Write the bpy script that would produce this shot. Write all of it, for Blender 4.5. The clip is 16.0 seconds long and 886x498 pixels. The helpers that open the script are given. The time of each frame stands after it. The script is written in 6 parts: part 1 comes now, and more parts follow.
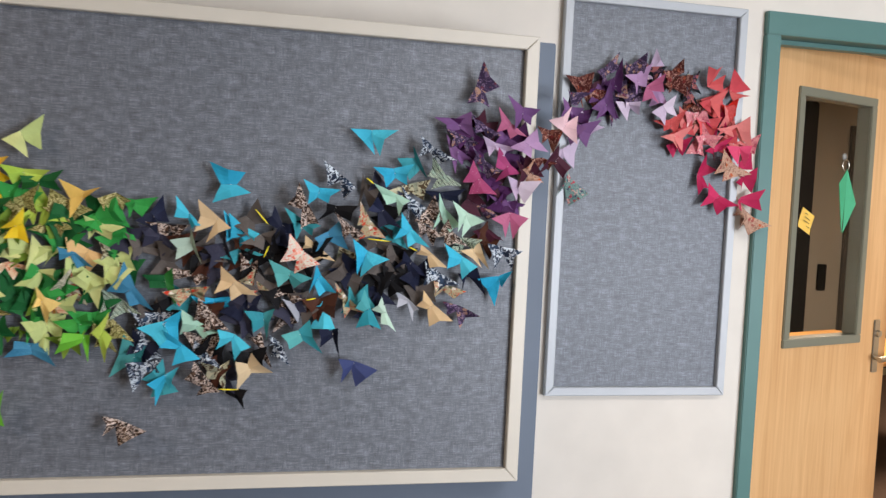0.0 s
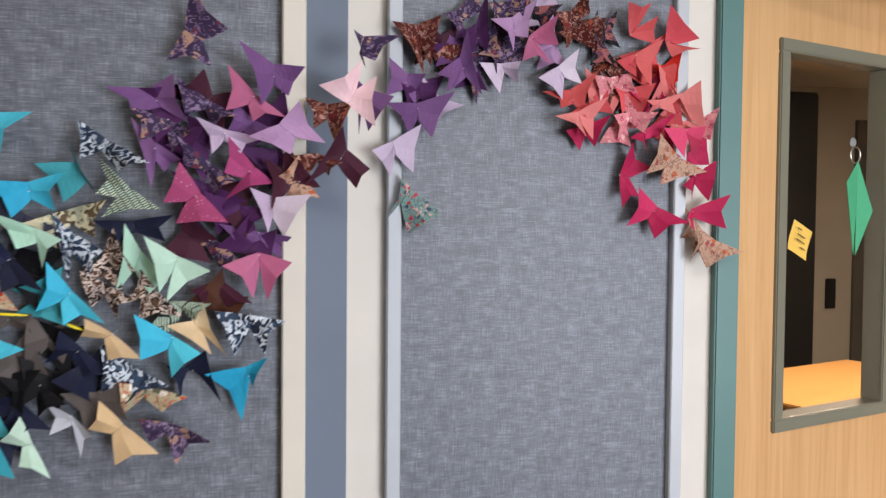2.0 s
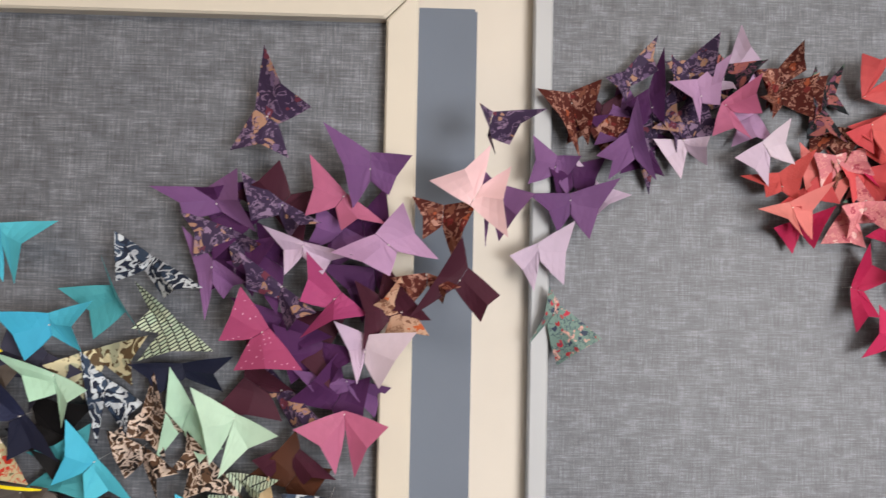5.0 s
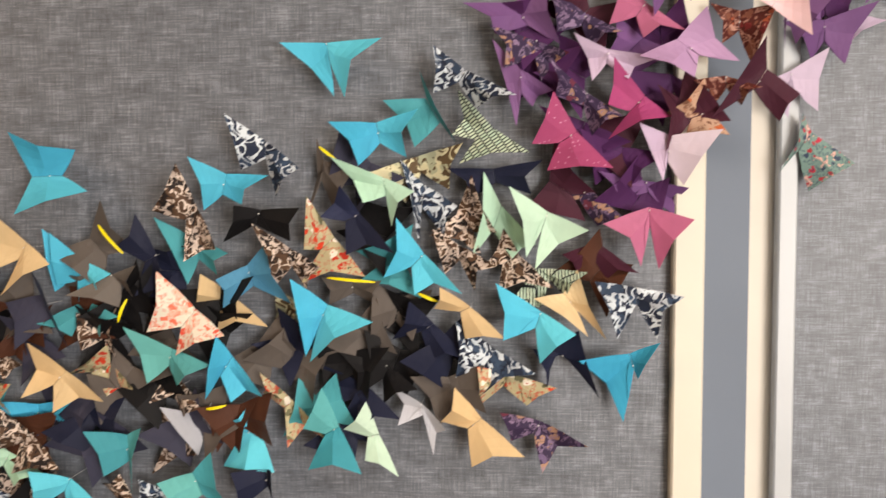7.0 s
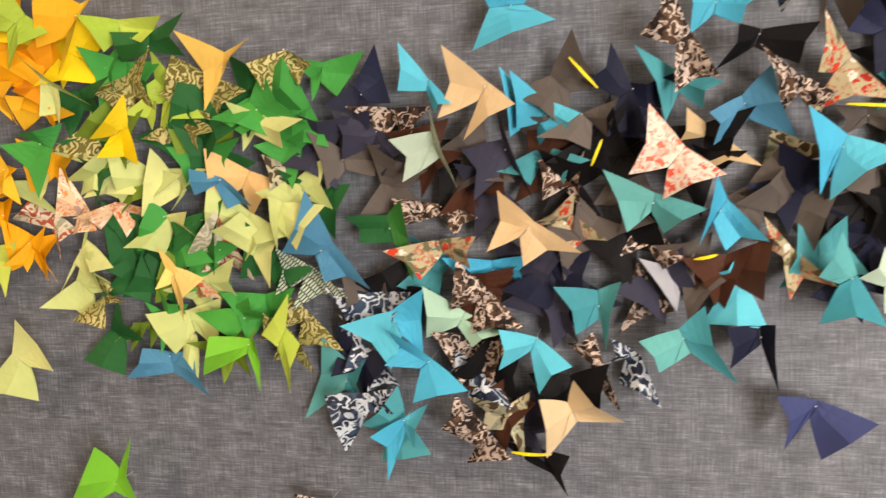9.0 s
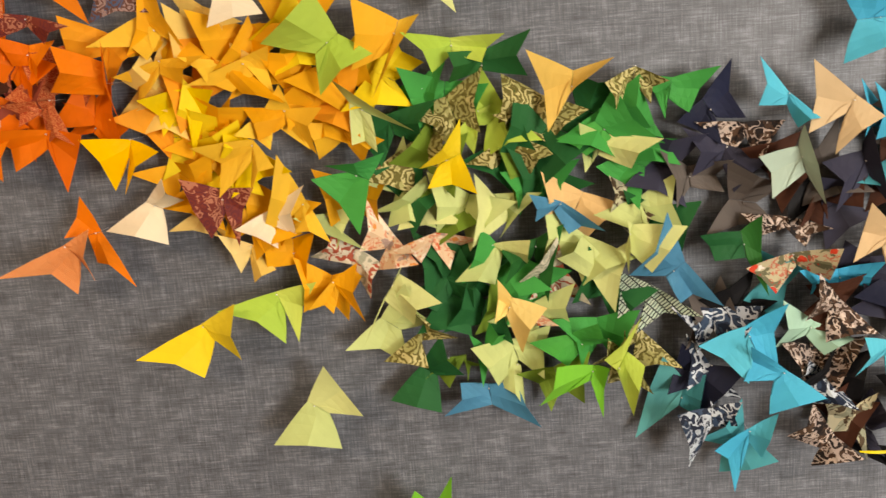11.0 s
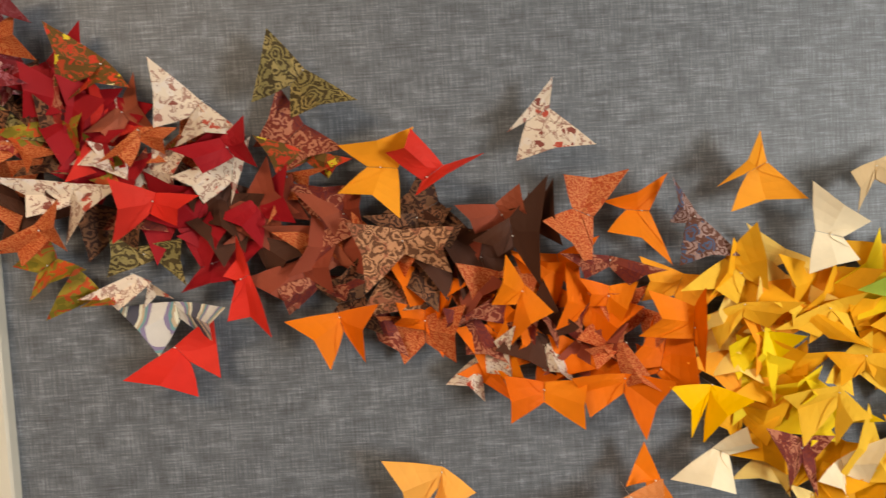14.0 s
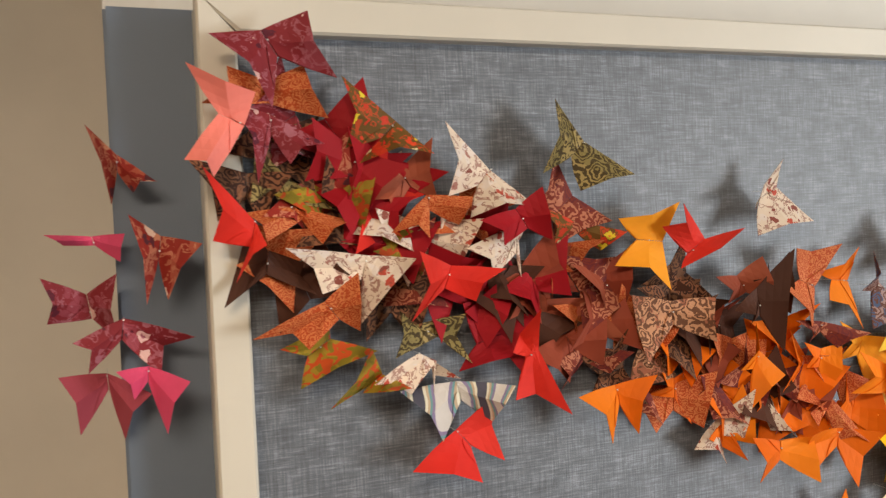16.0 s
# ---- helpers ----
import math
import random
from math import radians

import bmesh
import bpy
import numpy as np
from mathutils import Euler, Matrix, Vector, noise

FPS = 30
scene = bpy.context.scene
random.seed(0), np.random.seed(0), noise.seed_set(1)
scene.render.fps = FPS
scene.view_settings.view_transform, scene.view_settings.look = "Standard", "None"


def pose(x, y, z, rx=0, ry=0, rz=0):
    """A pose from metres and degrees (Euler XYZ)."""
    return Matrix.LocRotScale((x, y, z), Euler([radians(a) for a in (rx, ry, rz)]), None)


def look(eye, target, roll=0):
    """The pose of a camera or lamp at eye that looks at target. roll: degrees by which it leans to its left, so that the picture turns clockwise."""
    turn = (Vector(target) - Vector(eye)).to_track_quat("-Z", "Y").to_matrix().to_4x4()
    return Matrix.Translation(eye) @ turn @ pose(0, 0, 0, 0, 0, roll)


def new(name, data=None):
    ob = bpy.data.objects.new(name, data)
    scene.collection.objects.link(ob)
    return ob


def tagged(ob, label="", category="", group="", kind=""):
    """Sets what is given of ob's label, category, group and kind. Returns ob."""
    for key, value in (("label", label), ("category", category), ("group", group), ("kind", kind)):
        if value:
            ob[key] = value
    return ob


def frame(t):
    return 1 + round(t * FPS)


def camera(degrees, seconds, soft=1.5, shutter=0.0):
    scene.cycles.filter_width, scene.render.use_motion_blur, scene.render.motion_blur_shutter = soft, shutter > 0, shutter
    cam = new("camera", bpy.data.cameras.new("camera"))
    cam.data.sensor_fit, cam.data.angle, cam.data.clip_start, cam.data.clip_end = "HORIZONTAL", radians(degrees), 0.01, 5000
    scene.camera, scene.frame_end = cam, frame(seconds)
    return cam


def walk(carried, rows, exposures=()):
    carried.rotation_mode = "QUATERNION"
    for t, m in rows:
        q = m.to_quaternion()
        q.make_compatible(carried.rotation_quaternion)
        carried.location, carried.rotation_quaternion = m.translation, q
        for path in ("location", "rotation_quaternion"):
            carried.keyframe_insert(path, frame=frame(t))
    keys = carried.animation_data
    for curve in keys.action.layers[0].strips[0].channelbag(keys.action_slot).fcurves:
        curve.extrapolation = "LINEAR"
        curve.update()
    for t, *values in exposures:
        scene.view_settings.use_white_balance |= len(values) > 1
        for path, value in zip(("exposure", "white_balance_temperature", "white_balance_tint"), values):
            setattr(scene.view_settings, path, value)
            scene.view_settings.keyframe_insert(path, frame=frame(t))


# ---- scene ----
cam = camera(54.8, 16.0, soft=1.35, shutter=0.3)
PATH = [
    (0, (0.546, 0.142, 1.585), (0.987, 2.09, 1.469), 2.7),
    (0.5, (0.709, 0.375, 1.571), (1.166, 2.318, 1.448), 2.3),
    (1, (0.884, 0.624, 1.6), (1.369, 2.56, 1.461), 2.1),
    (1.5, (1.067, 0.833, 1.599), (1.509, 2.78, 1.491), 1.6),
    (2, (1.222, 1.033, 1.612), (1.645, 2.987, 1.541), 0.5),
    (2.5, (1.312, 1.223, 1.677), (1.746, 3.174, 1.619), 0.7),
    (3, (1.41, 1.363, 1.713), (1.83, 3.318, 1.74), 1.0),
    (3.2, (1.457, 1.391, 1.735), (1.845, 3.353, 1.779), 1.3),
    (5.3, (1.261, 1.409, 1.687), (1.285, 3.408, 1.755), 0.9),
    (5.5, (1.237, 1.402, 1.673), (1.243, 3.401, 1.721), 0.7),
    (6, (1.179, 1.369, 1.637), (1.135, 3.369, 1.653), -0.1),
    (6.5, (1.119, 1.356, 1.593), (1.02, 3.353, 1.548), -0.1),
    (7, (1.063, 1.333, 1.562), (0.905, 3.324, 1.458), 0.0),
    (7.5, (0.988, 1.33, 1.543), (0.715, 3.301, 1.346), 0.8),
    (8, (0.888, 1.325, 1.498), (0.492, 3.271, 1.262), 1.0),
    (8.5, (0.77, 1.348, 1.48), (0.317, 3.277, 1.21), -0.6),
    (9, (0.613, 1.377, 1.464), (0.204, 3.315, 1.186), -2.2),
    (9.2, (0.559, 1.384, 1.451), (0.168, 3.327, 1.18), -2.4),
    (11.3, (-0.028, 1.359, 1.604), (-0.072, 3.313, 1.181), -4.2),
    (11.5, (-0.052, 1.361, 1.619), (-0.11, 3.316, 1.2), -3.6),
    (12, (-0.133, 1.399, 1.661), (-0.229, 3.362, 1.289), -2.8),
    (12.5, (-0.244, 1.454, 1.706), (-0.354, 3.427, 1.399), -1.8),
    (13, (-0.366, 1.478, 1.724), (-0.455, 3.46, 1.477), -1.5),
    (13.5, (-0.521, 1.459, 1.751), (-0.542, 3.449, 1.556), -2.6),
    (14, (-0.661, 1.422, 1.751), (-0.626, 3.417, 1.618), -3.2),
    (14.5, (-0.782, 1.434, 1.765), (-0.694, 3.43, 1.665), -3.4),
    (15, (-0.917, 1.493, 1.788), (-0.693, 3.479, 1.722), -3.1),
    (15.5, (-1.085, 1.533, 1.81), (-0.621, 3.477, 1.735), -2.9),
    (16, (-1.258, 1.549, 1.807), (-0.544, 3.417, 1.753), -2.5),
]
EXPOSURES = [
    (0, -0.18, 7000, 18),
    (3, -0.24, 7150, 20),
    (6, 0.04, 8700, 20),
    (9, 0.37, 9200, 23),
    (12.5, 0.14, 9000, 15),
    (14.5, 0.33, 7900, 12),
    (16, 0.38, 7500, 13),
]
walk(cam, [(t, look(eye, target, roll)) for t, eye, target, roll in PATH], EXPOSURES)

# ---- world and lights ----
world = bpy.data.worlds.new("world")
scene.world = world
world.use_nodes = True
world.node_tree.nodes["Background"].inputs[0].default_value = (0.8, 0.9, 1.0, 1)
world.node_tree.nodes["Background"].inputs[1].default_value = 0.01


def area(name, x, y, z, sx, sy, watts, colour, rx=0, rz=0):
    d = bpy.data.lights.new(name, "AREA")
    d.shape, d.size, d.size_y, d.energy, d.color = "RECTANGLE", sx, sy, watts, colour
    ob = new(name, d)
    ob.matrix_world = pose(x, y, z, rx, 0, rz)
    return ob


WARM, COOL = (1.0, 0.86, 0.70), (0.86, 0.93, 1.0)
area("ceiling_lamp_warm", -1.9, 0.45, 2.70, 1.2, 0.6, 40, WARM)
area("ceiling_lamp_cool", 2.0, 0.45, 2.70, 1.2, 0.6, 34, COOL)
# added lamp behind the camera: cool light from the low right
area("added_window_light", 3.8, -2.36, 1.10, 2.2, 1.9, 310, (0.74, 0.87, 1.0), 90)
area("ceiling_lamp_room", 4.4, 4.6, 2.66, 1.2, 1.2, 150, (1.0, 0.84, 0.64))


# ---- materials ----
def lin(h):
    c = [int(h[i:i + 2], 16) / 255 for i in (0, 2, 4)]
    return tuple(v / 12.92 if v < 0.04045 else ((v + 0.055) / 1.055) ** 2.4 for v in c) + (1.0,)


class Mat:
    """A small builder of node materials."""

    def __init__(self, name, rough=0.6, metal=0.0, spec=0.4):
        self.m = bpy.data.materials.new(name)
        self.m.use_nodes = True
        self.t = self.m.node_tree
        self.b = self.t.nodes["Principled BSDF"]
        self.b.inputs["Roughness"].default_value = rough
        self.b.inputs["Metallic"].default_value = metal
        self.b.inputs["Specular IOR Level"].default_value = spec

    def node(self, kind, **values):
        n = self.t.nodes.new(kind)
        for k, v in values.items():
            if k in n.inputs:
                n.inputs[k].default_value = v
        return n

    def link(self, a, b):
        self.t.links.new(a, b)

    def coords(self, scale=(1, 1, 1), shuffle=False):
        tc = self.node("ShaderNodeTexCoord")
        mp = self.node("ShaderNodeMapping")
        mp.inputs["Scale"].default_value = scale
        self.link(tc.outputs["Object"], mp.inputs["Vector"])
        if shuffle:
            info = self.node("ShaderNodeObjectInfo")
            mul = self.math("MULTIPLY", info.outputs["Random"], 37.0)
            com = self.node("ShaderNodeCombineXYZ")
            for i in range(3):
                self.link(mul, com.inputs[i])
            self.link(com.outputs[0], mp.inputs["Location"])
            self.link(mul, mp.inputs["Rotation"])
        return mp.outputs[0]

    def math(self, op, a, b=0.0, c=None):
        n = self.t.nodes.new("ShaderNodeMath")
        n.operation = op
        for i, v in enumerate((a, b) if c is None else (a, b, c)):
            if isinstance(v, (int, float)):
                n.inputs[i].default_value = v
            else:
                self.link(v, n.inputs[i])
        return n.outputs[0]

    def noise(self, vec, scale, detail=2.0, distortion=0.0, rough=0.5):
        n = self.node("ShaderNodeTexNoise", Scale=scale, Detail=detail, Distortion=distortion, Roughness=rough)
        self.link(vec, n.inputs["Vector"])
        return n.outputs["Fac"]

    def ramp(self, fac, stops, constant=False):
        n = self.t.nodes.new("ShaderNodeValToRGB")
        n.color_ramp.interpolation = "CONSTANT" if constant else "LINEAR"
        e = n.color_ramp.elements
        while len(e) < len(stops):
            e.new(0.5)
        for el, (p, c) in zip(e, stops):
            el.position, el.color = p, c if len(c) == 4 else (*c, 1)
        self.link(fac, n.inputs[0])
        return n.outputs[0]

    def mix(self, fac, a, b, mode="MIX"):
        n = self.t.nodes.new("ShaderNodeMix")
        n.data_type, n.blend_type = "RGBA", mode
        for i, v in ((0, fac), (6, a), (7, b)):
            if isinstance(v, (int, float, tuple)):
                n.inputs[i].default_value = v
            else:
                self.link(v, n.inputs[i])
        return n.outputs[2]

    def grey(self, f):
        n = self.t.nodes.new("ShaderNodeCombineColor")
        for i in range(3):
            self.link(f, n.inputs[i])
        return n.outputs[0]

    def colour(self, c):
        if isinstance(c, tuple):
            self.b.inputs["Base Color"].default_value = c
        else:
            self.link(c, self.b.inputs["Base Color"])

    def bump(self, height, strength=0.3, distance=0.001):
        n = self.node("ShaderNodeBump", Strength=strength, Distance=distance)
        self.link(height, n.inputs["Height"])
        self.link(n.outputs[0], self.b.inputs["Normal"])


def painted(name, h, rough=0.55, scale=6.0, amount=0.10, bump=0.15):
    """Painted surface with faint stains and roller texture."""
    k = Mat(name, rough)
    v = k.coords()
    a = k.noise(v, scale, 4)
    f = k.math("MULTIPLY_ADD", a, amount * 2, 1 - amount)
    k.colour(k.mix(1.0, lin(h), k.grey(f), "MULTIPLY"))
    k.bump(k.noise(v, 420, 2), bump, 0.0006)
    return k.m


def fabric(name, lo, mid, hi):
    """Heathered woven cloth: a fine open weave with broken slub threads both ways."""
    k = Mat(name, 0.50, spec=0.7)
    a = k.noise(k.coords((22, 22, 540)), 1.0, 2, rough=0.6)
    b = k.noise(k.coords((540, 540, 26)), 1.0, 2, rough=0.6)
    patch = k.noise(k.coords((34, 34, 52)), 1.0, 3)
    slub = k.ramp(k.noise(k.coords((60, 60, 330)), 1.0, 3, rough=0.65), [(0.53, (0, 0, 0)), (0.66, (1, 1, 1))])
    upright = k.ramp(k.noise(k.coords((330, 330, 70)), 1.0, 3, rough=0.65), [(0.55, (0, 0, 0)), (0.68, (1, 1, 1))])
    s = k.math("ADD", k.math("MULTIPLY", a, 0.38), k.math("MULTIPLY", b, 0.34))
    s = k.math("ADD", s, k.math("MULTIPLY", patch, 0.28))
    s = k.math("ADD", s, k.math("MULTIPLY", k.math("ADD", slub, k.math("MULTIPLY", upright, 0.6)), 0.075))
    pos = k.node("ShaderNodeSeparateXYZ")
    k.link(k.coords((4600, 4600, 4600)), pos.inputs[0])
    mesh = k.math("ADD", k.math("SINE", pos.outputs[0]), k.math("SINE", pos.outputs[2]))
    s = k.math("ADD", s, k.math("MULTIPLY", mesh, 0.010))
    k.colour(k.ramp(s, [(0.38, lin(lo)), (0.51, lin(mid)), (0.66, lin(hi))]))
    k.bump(s, 0.5, 0.0012)
    return k.m


def metal(name, h, rough=0.35):
    k = Mat(name, rough, 1.0)
    f = k.math("MULTIPLY_ADD", k.noise(k.coords((4, 4, 120)), 3.0, 3), 0.2, 0.9)
    k.colour(k.mix(1.0, lin(h), k.grey(f), "MULTIPLY"))
    return k.m


def wood(name, lo, hi, along=2, rough=0.45):
    k = Mat(name, rough)
    sc = [34.0, 34.0, 34.0]
    sc[along] = 1.6
    v = k.coords(tuple(sc))
    a = k.noise(v, 1.0, 6, 1.2, 0.6)
    b = k.noise(k.coords((1.5, 1.5, 1.5)), 1.0, 3)
    s = k.math("ADD", k.math("MULTIPLY", a, 0.6), k.math("MULTIPLY", b, 0.4))
    k.colour(k.ramp(s, [(0.3, lin(lo)), (0.7, lin(hi))]))
    k.bump(a, 0.06, 0.0004)
    return k.m


WALL = painted("cream_wall_paint", "d8d0c4")
GREY_PAINT = painted("blue_grey_paint", "66717f", 0.6)
FRAME_M = painted("ivory_metal_paint", "cfc8ba", 0.38, 9, 0.05, 0.05)
FRAME_S = painted("silver_metal_paint", "b6babd", 0.34, 9, 0.05, 0.05)
TEAL_PAINT = painted("teal_enamel", "4d7670", 0.4, 8, 0.07, 0.06)
FABRIC = fabric("blue_grey_weave", "464a50", "5f646c", "868c94")
DARK = painted("shadow_gap_black", "1b1c1e", 0.8)
BIRCH = wood("birch_veneer", "c9935f", "e6b883")
TABLE_WOOD = wood("maple_laminate", "c08a4e", "d8a766", 0)
STEEL = metal("brushed_steel", "b8b4aa")
OLIVE_STEEL = painted("khaki_metal_paint", "7d7a68", 0.45, 8, 0.06)
CARPET = painted("brown_carpet", "4b3a30", 0.95, 40, 0.35, 0.6)
CEIL = painted("ceiling_tile_white", "e2e0da", 0.9, 30, 0.06, 0.5)
ROOM_WALL = painted("grey_room_paint", "aca69c", 0.7)
ROOM_CREAM = painted("beige_room_paint", "c9b597", 0.7)
BLACK = painted("black_plastic", "18181a", 0.5)
GLASS = Mat("door_glass", 0.02)
GLASS.b.inputs["Transmission Weight"].default_value = 1.0
GLASS.b.inputs["IOR"].default_value = 1.08
GLASS.colour((0.74, 0.74, 0.73, 1))
GLASS = GLASS.m
PIN = Mat("pearl_pin", 0.2)
PIN.colour(lin("e6e4e0"))
PIN = PIN.m
LAMP = Mat("lamp_diffuser", 0.5)
LAMP.b.inputs["Emission Color"].default_value = (1, 0.93, 0.84, 1)
LAMP.b.inputs["Emission Strength"].default_value = 4.0
LAMP = LAMP.m


# papers: kind, colours, scale
def paper(name, kind, cols, scale=60.0):
    k = Mat("paper_" + name, 0.62, spec=0.16)
    v = k.coords((1, 1, 1), True)
    c = [lin(h) for h in cols]
    if kind == "plain":
        pick = k.node("ShaderNodeObjectInfo")
        frac = k.math("FRACT", k.math("MULTIPLY", pick.outputs["Random"], 17.3))
        col = k.mix(frac, c[0], c[-1])
    elif kind == "camo":
        other = k.ramp(k.noise(v, scale * 0.8, 1.0, 0.6), [(0.0, (0, 0, 0)), (0.5, (1, 1, 1))], True)
        curls = k.ramp(k.noise(v, scale * 1.15, 0.6, 0.9), [(0.0, (0, 0, 0)), (0.47, (1, 1, 1)), (0.60, (0, 0, 0))], True)
        specks = k.ramp(k.noise(v, scale * 2.4, 1.0, 0.5), [(0.0, (0, 0, 0)), (0.64, (1, 1, 1))], True)
        col = k.mix(curls, k.mix(other, c[0], c[2 % len(c)]), c[1])
        col = k.mix(specks, col, c[2 % len(c)])
        worn = k.ramp(k.noise(v, scale * 0.4, 2), [(0.42, (0.42, 0.40, 0.42)), (0.54, (1, 1, 1))])
        col = k.mix(0.7, col, worn, "MULTIPLY")
    elif kind in ("rings", "floral", "dots"):
        n = k.node("ShaderNodeTexVoronoi", Scale=scale, Randomness=0.0 if kind == "dots" else 0.9)
        wob = k.node("ShaderNodeTexNoise", Scale=scale * 1.6, Detail=2.0)
        k.link(v, wob.inputs["Vector"])
        add = k.node("ShaderNodeVectorMath")
        add.operation = "MULTIPLY_ADD"
        k.link(wob.outputs["Color"], add.inputs[0])
        s = 0.0 if kind == "dots" else 0.9 / scale
        add.inputs[1].default_value = (s, s, s)
        k.link(v, add.inputs[2])
        k.link(add.outputs[0], n.inputs["Vector"])
        d = n.outputs["Distance"]
        if kind == "dots":
            col = k.ramp(d, [(0.0, c[1]), (0.16, c[0])], True)
        elif kind == "rings":
            w = k.math("SINE", k.math("MULTIPLY", d, 26.0))
            w = k.math("MULTIPLY_ADD", w, 0.5, 0.5)
            col = k.ramp(w, [(0.0, c[0]), (0.45, c[0]), (0.6, c[1])])
            if len(c) > 2:
                sep = k.node("ShaderNodeSeparateColor")
                k.link(n.outputs["Color"], sep.inputs[0])
                col = k.mix(k.ramp(sep.outputs[0], [(0, (0, 0, 0)), (0.6, (1, 1, 1))], True), col, k.ramp(w, [(0.3, c[0]), (0.6, c[2])]))
        else:
            # scalloped blossoms with an outline and a heart, over leaves and twigs
            sep = k.node("ShaderNodeSeparateColor")
            k.link(n.outputs["Color"], sep.inputs[0])
            lobes = k.node("ShaderNodeTexVoronoi", Scale=scale * 3.1)
            k.link(v, lobes.inputs["Vector"])
            edge = k.math("MULTIPLY_ADD", lobes.outputs["Distance"], 0.26, d)
            petals = k.ramp(sep.outputs[1], [(i / (len(c) - 1), x) for i, x in enumerate(c[1:])], True)
            ground = k.ramp(k.noise(v, scale * 0.55, 2, 0.8), [(0.0, c[0]), (0.60, c[2 % len(c)])], True)
            twig = k.ramp(k.noise(v, scale * 1.5, 2, 1.2), [(0.0, (0, 0, 0)), (0.55, (1, 1, 1)), (0.63, (0, 0, 0))], True)
            col = k.mix(k.mix(1.0, twig, (0.7, 0.7, 0.7, 1), "MULTIPLY"), ground, c[-1])
            col = k.mix(k.ramp(edge, [(0.0, (1, 1, 1)), (0.50, (0, 0, 0))], True), col, c[0])
            col = k.mix(k.ramp(edge, [(0.0, (1, 1, 1)), (0.46, (0, 0, 0))], True), col, petals)
            rays = k.ramp(lobes.outputs["Distance"], [(0.0, (1, 1, 1)), (0.20, (0, 0, 0))])
            col = k.mix(k.mix(1.0, k.ramp(edge, [(0.0, (1, 1, 1)), (0.36, (0, 0, 0))], True), k.mix(1.0, rays, (0.5, 0.5, 0.5, 1), "MULTIPLY"), "MULTIPLY"), col, c[0])
            col = k.mix(k.ramp(d, [(0.0, (1, 1, 1)), (0.09, (0, 0, 0))], True), col, c[-1])
    elif kind == "grid":
        n = k.node("ShaderNodeTexBrick", Scale=scale)
        v = k.coords()
        n.offset = 0.0
        n.inputs["Color1"].default_value = n.inputs["Color2"].default_value = c[0]
        n.inputs["Mortar"].default_value = c[1]
        n.inputs["Mortar Size"].default_value = 0.04
        n.inputs["Brick Width"].default_value = n.inputs["Row Height"].default_value = 0.25
        k.link(v, n.inputs["Vector"])
        col = n.outputs["Color"]
    elif kind == "bars":
        n = k.node("ShaderNodeTexBrick", Scale=scale)
        v = k.coords()
        n.inputs["Color1"].default_value, n.inputs["Color2"].default_value = c[0], c[1]
        n.inputs["Mortar"].default_value = c[2]
        n.inputs["Mortar Size"].default_value = 0.03
        n.inputs["Brick Width"].default_value, n.inputs["Row Height"].default_value = 0.16, 0.4
        k.link(v, n.inputs["Vector"])
        col = n.outputs["Color"]
    else:
        n = k.node("ShaderNodeTexWave", Scale=scale, Distortion=16.0, Detail=2.0)
        n.inputs["Detail Scale"].default_value = 0.6
        k.link(v, n.inputs["Vector"])
        col = k.ramp(n.outputs["Fac"], [(i / len(c), x) for i, x in enumerate(c)], True)
    info = k.node("ShaderNodeObjectInfo")
    sheet = k.node("ShaderNodeNewGeometry")
    shift = k.math("MULTIPLY_ADD", info.outputs["Random"], 0.14, 0.84)
    shift = k.math("ADD", shift, k.math("MULTIPLY", sheet.outputs["Random Per Island"], 0.13))
    fine = k.math("MULTIPLY_ADD", k.noise(v, 45.0, 3), 0.22, 0.89)
    col = k.mix(1.0, col, k.grey(k.math("MULTIPLY", shift, fine)), "MULTIPLY")
    k.colour(col)
    k.bump(k.noise(v, 700.0, 2), 0.12, 0.0004)
    return k.m


PAPERS = {}
WORDS = {}


def stock(name, words, kind, *cols, scale=60.0):
    PAPERS[name] = paper(name, kind, cols, scale)
    WORDS[name] = words


stock("teal", "bright turquoise", "plain", "0ca6cc", "42c0d2")
stock("tealdk", "muted teal", "plain", "1c8c9a", "58b0ac")
stock("steel", "dusty steel-blue", "plain", "3c84a4")
stock("mint", "pale mint green", "plain", "a4d2ba", "c2dcc8")
stock("sage", "sage green", "plain", "a9bfae")
stock("navy", "dark navy", "plain", "181b2b", "262c46")
stock("navylav", "deep indigo", "plain", "3c4670")
stock("charcoal", "charcoal violet", "plain", "373747")
stock("black", "black", "plain", "141315")
stock("greycloth", "dull grey-brown", "plain", "564e4a", "6a625c")
stock("greywhite", "silvery grey", "plain", "b2b4bc")
stock("tan", "sandy tan", "plain", "ceac80", "dec6a0")
stock("cream", "ivory cream", "plain", "f0dfc0")
stock("brown", "dark chocolate brown", "plain", "4b2b1f")
stock("rust", "rusty red-brown", "plain", "8c3c2c", "a85840")
stock("lime", "lime yellow-green", "plain", "a6ca50", "ccd664")
stock("limepale", "pale lime", "plain", "becf86", "d8da94")
stock("limegreen", "vivid light green", "plain", "6ec23e")
stock("green", "bright green", "plain", "22904a", "3fa83c")
stock("dkgreen", "deep forest green", "plain", "105a34", "226a2c")
stock("olivegreen", "olive green", "plain", "6f8d34")
stock("yellow", "bright yellow", "plain", "f4cc20", "f4e050")
stock("brightgold", "strong sunflower yellow", "plain", "f7bd16")
stock("gold", "warm pale gold", "plain", "eec468")
stock("goldor", "amber yellow", "plain", "ee9c14", "f6c848")
stock("peachgold", "light apricot yellow", "plain", "f4c860", "f4d890")
stock("peach", "peach", "plain", "e6bb80")
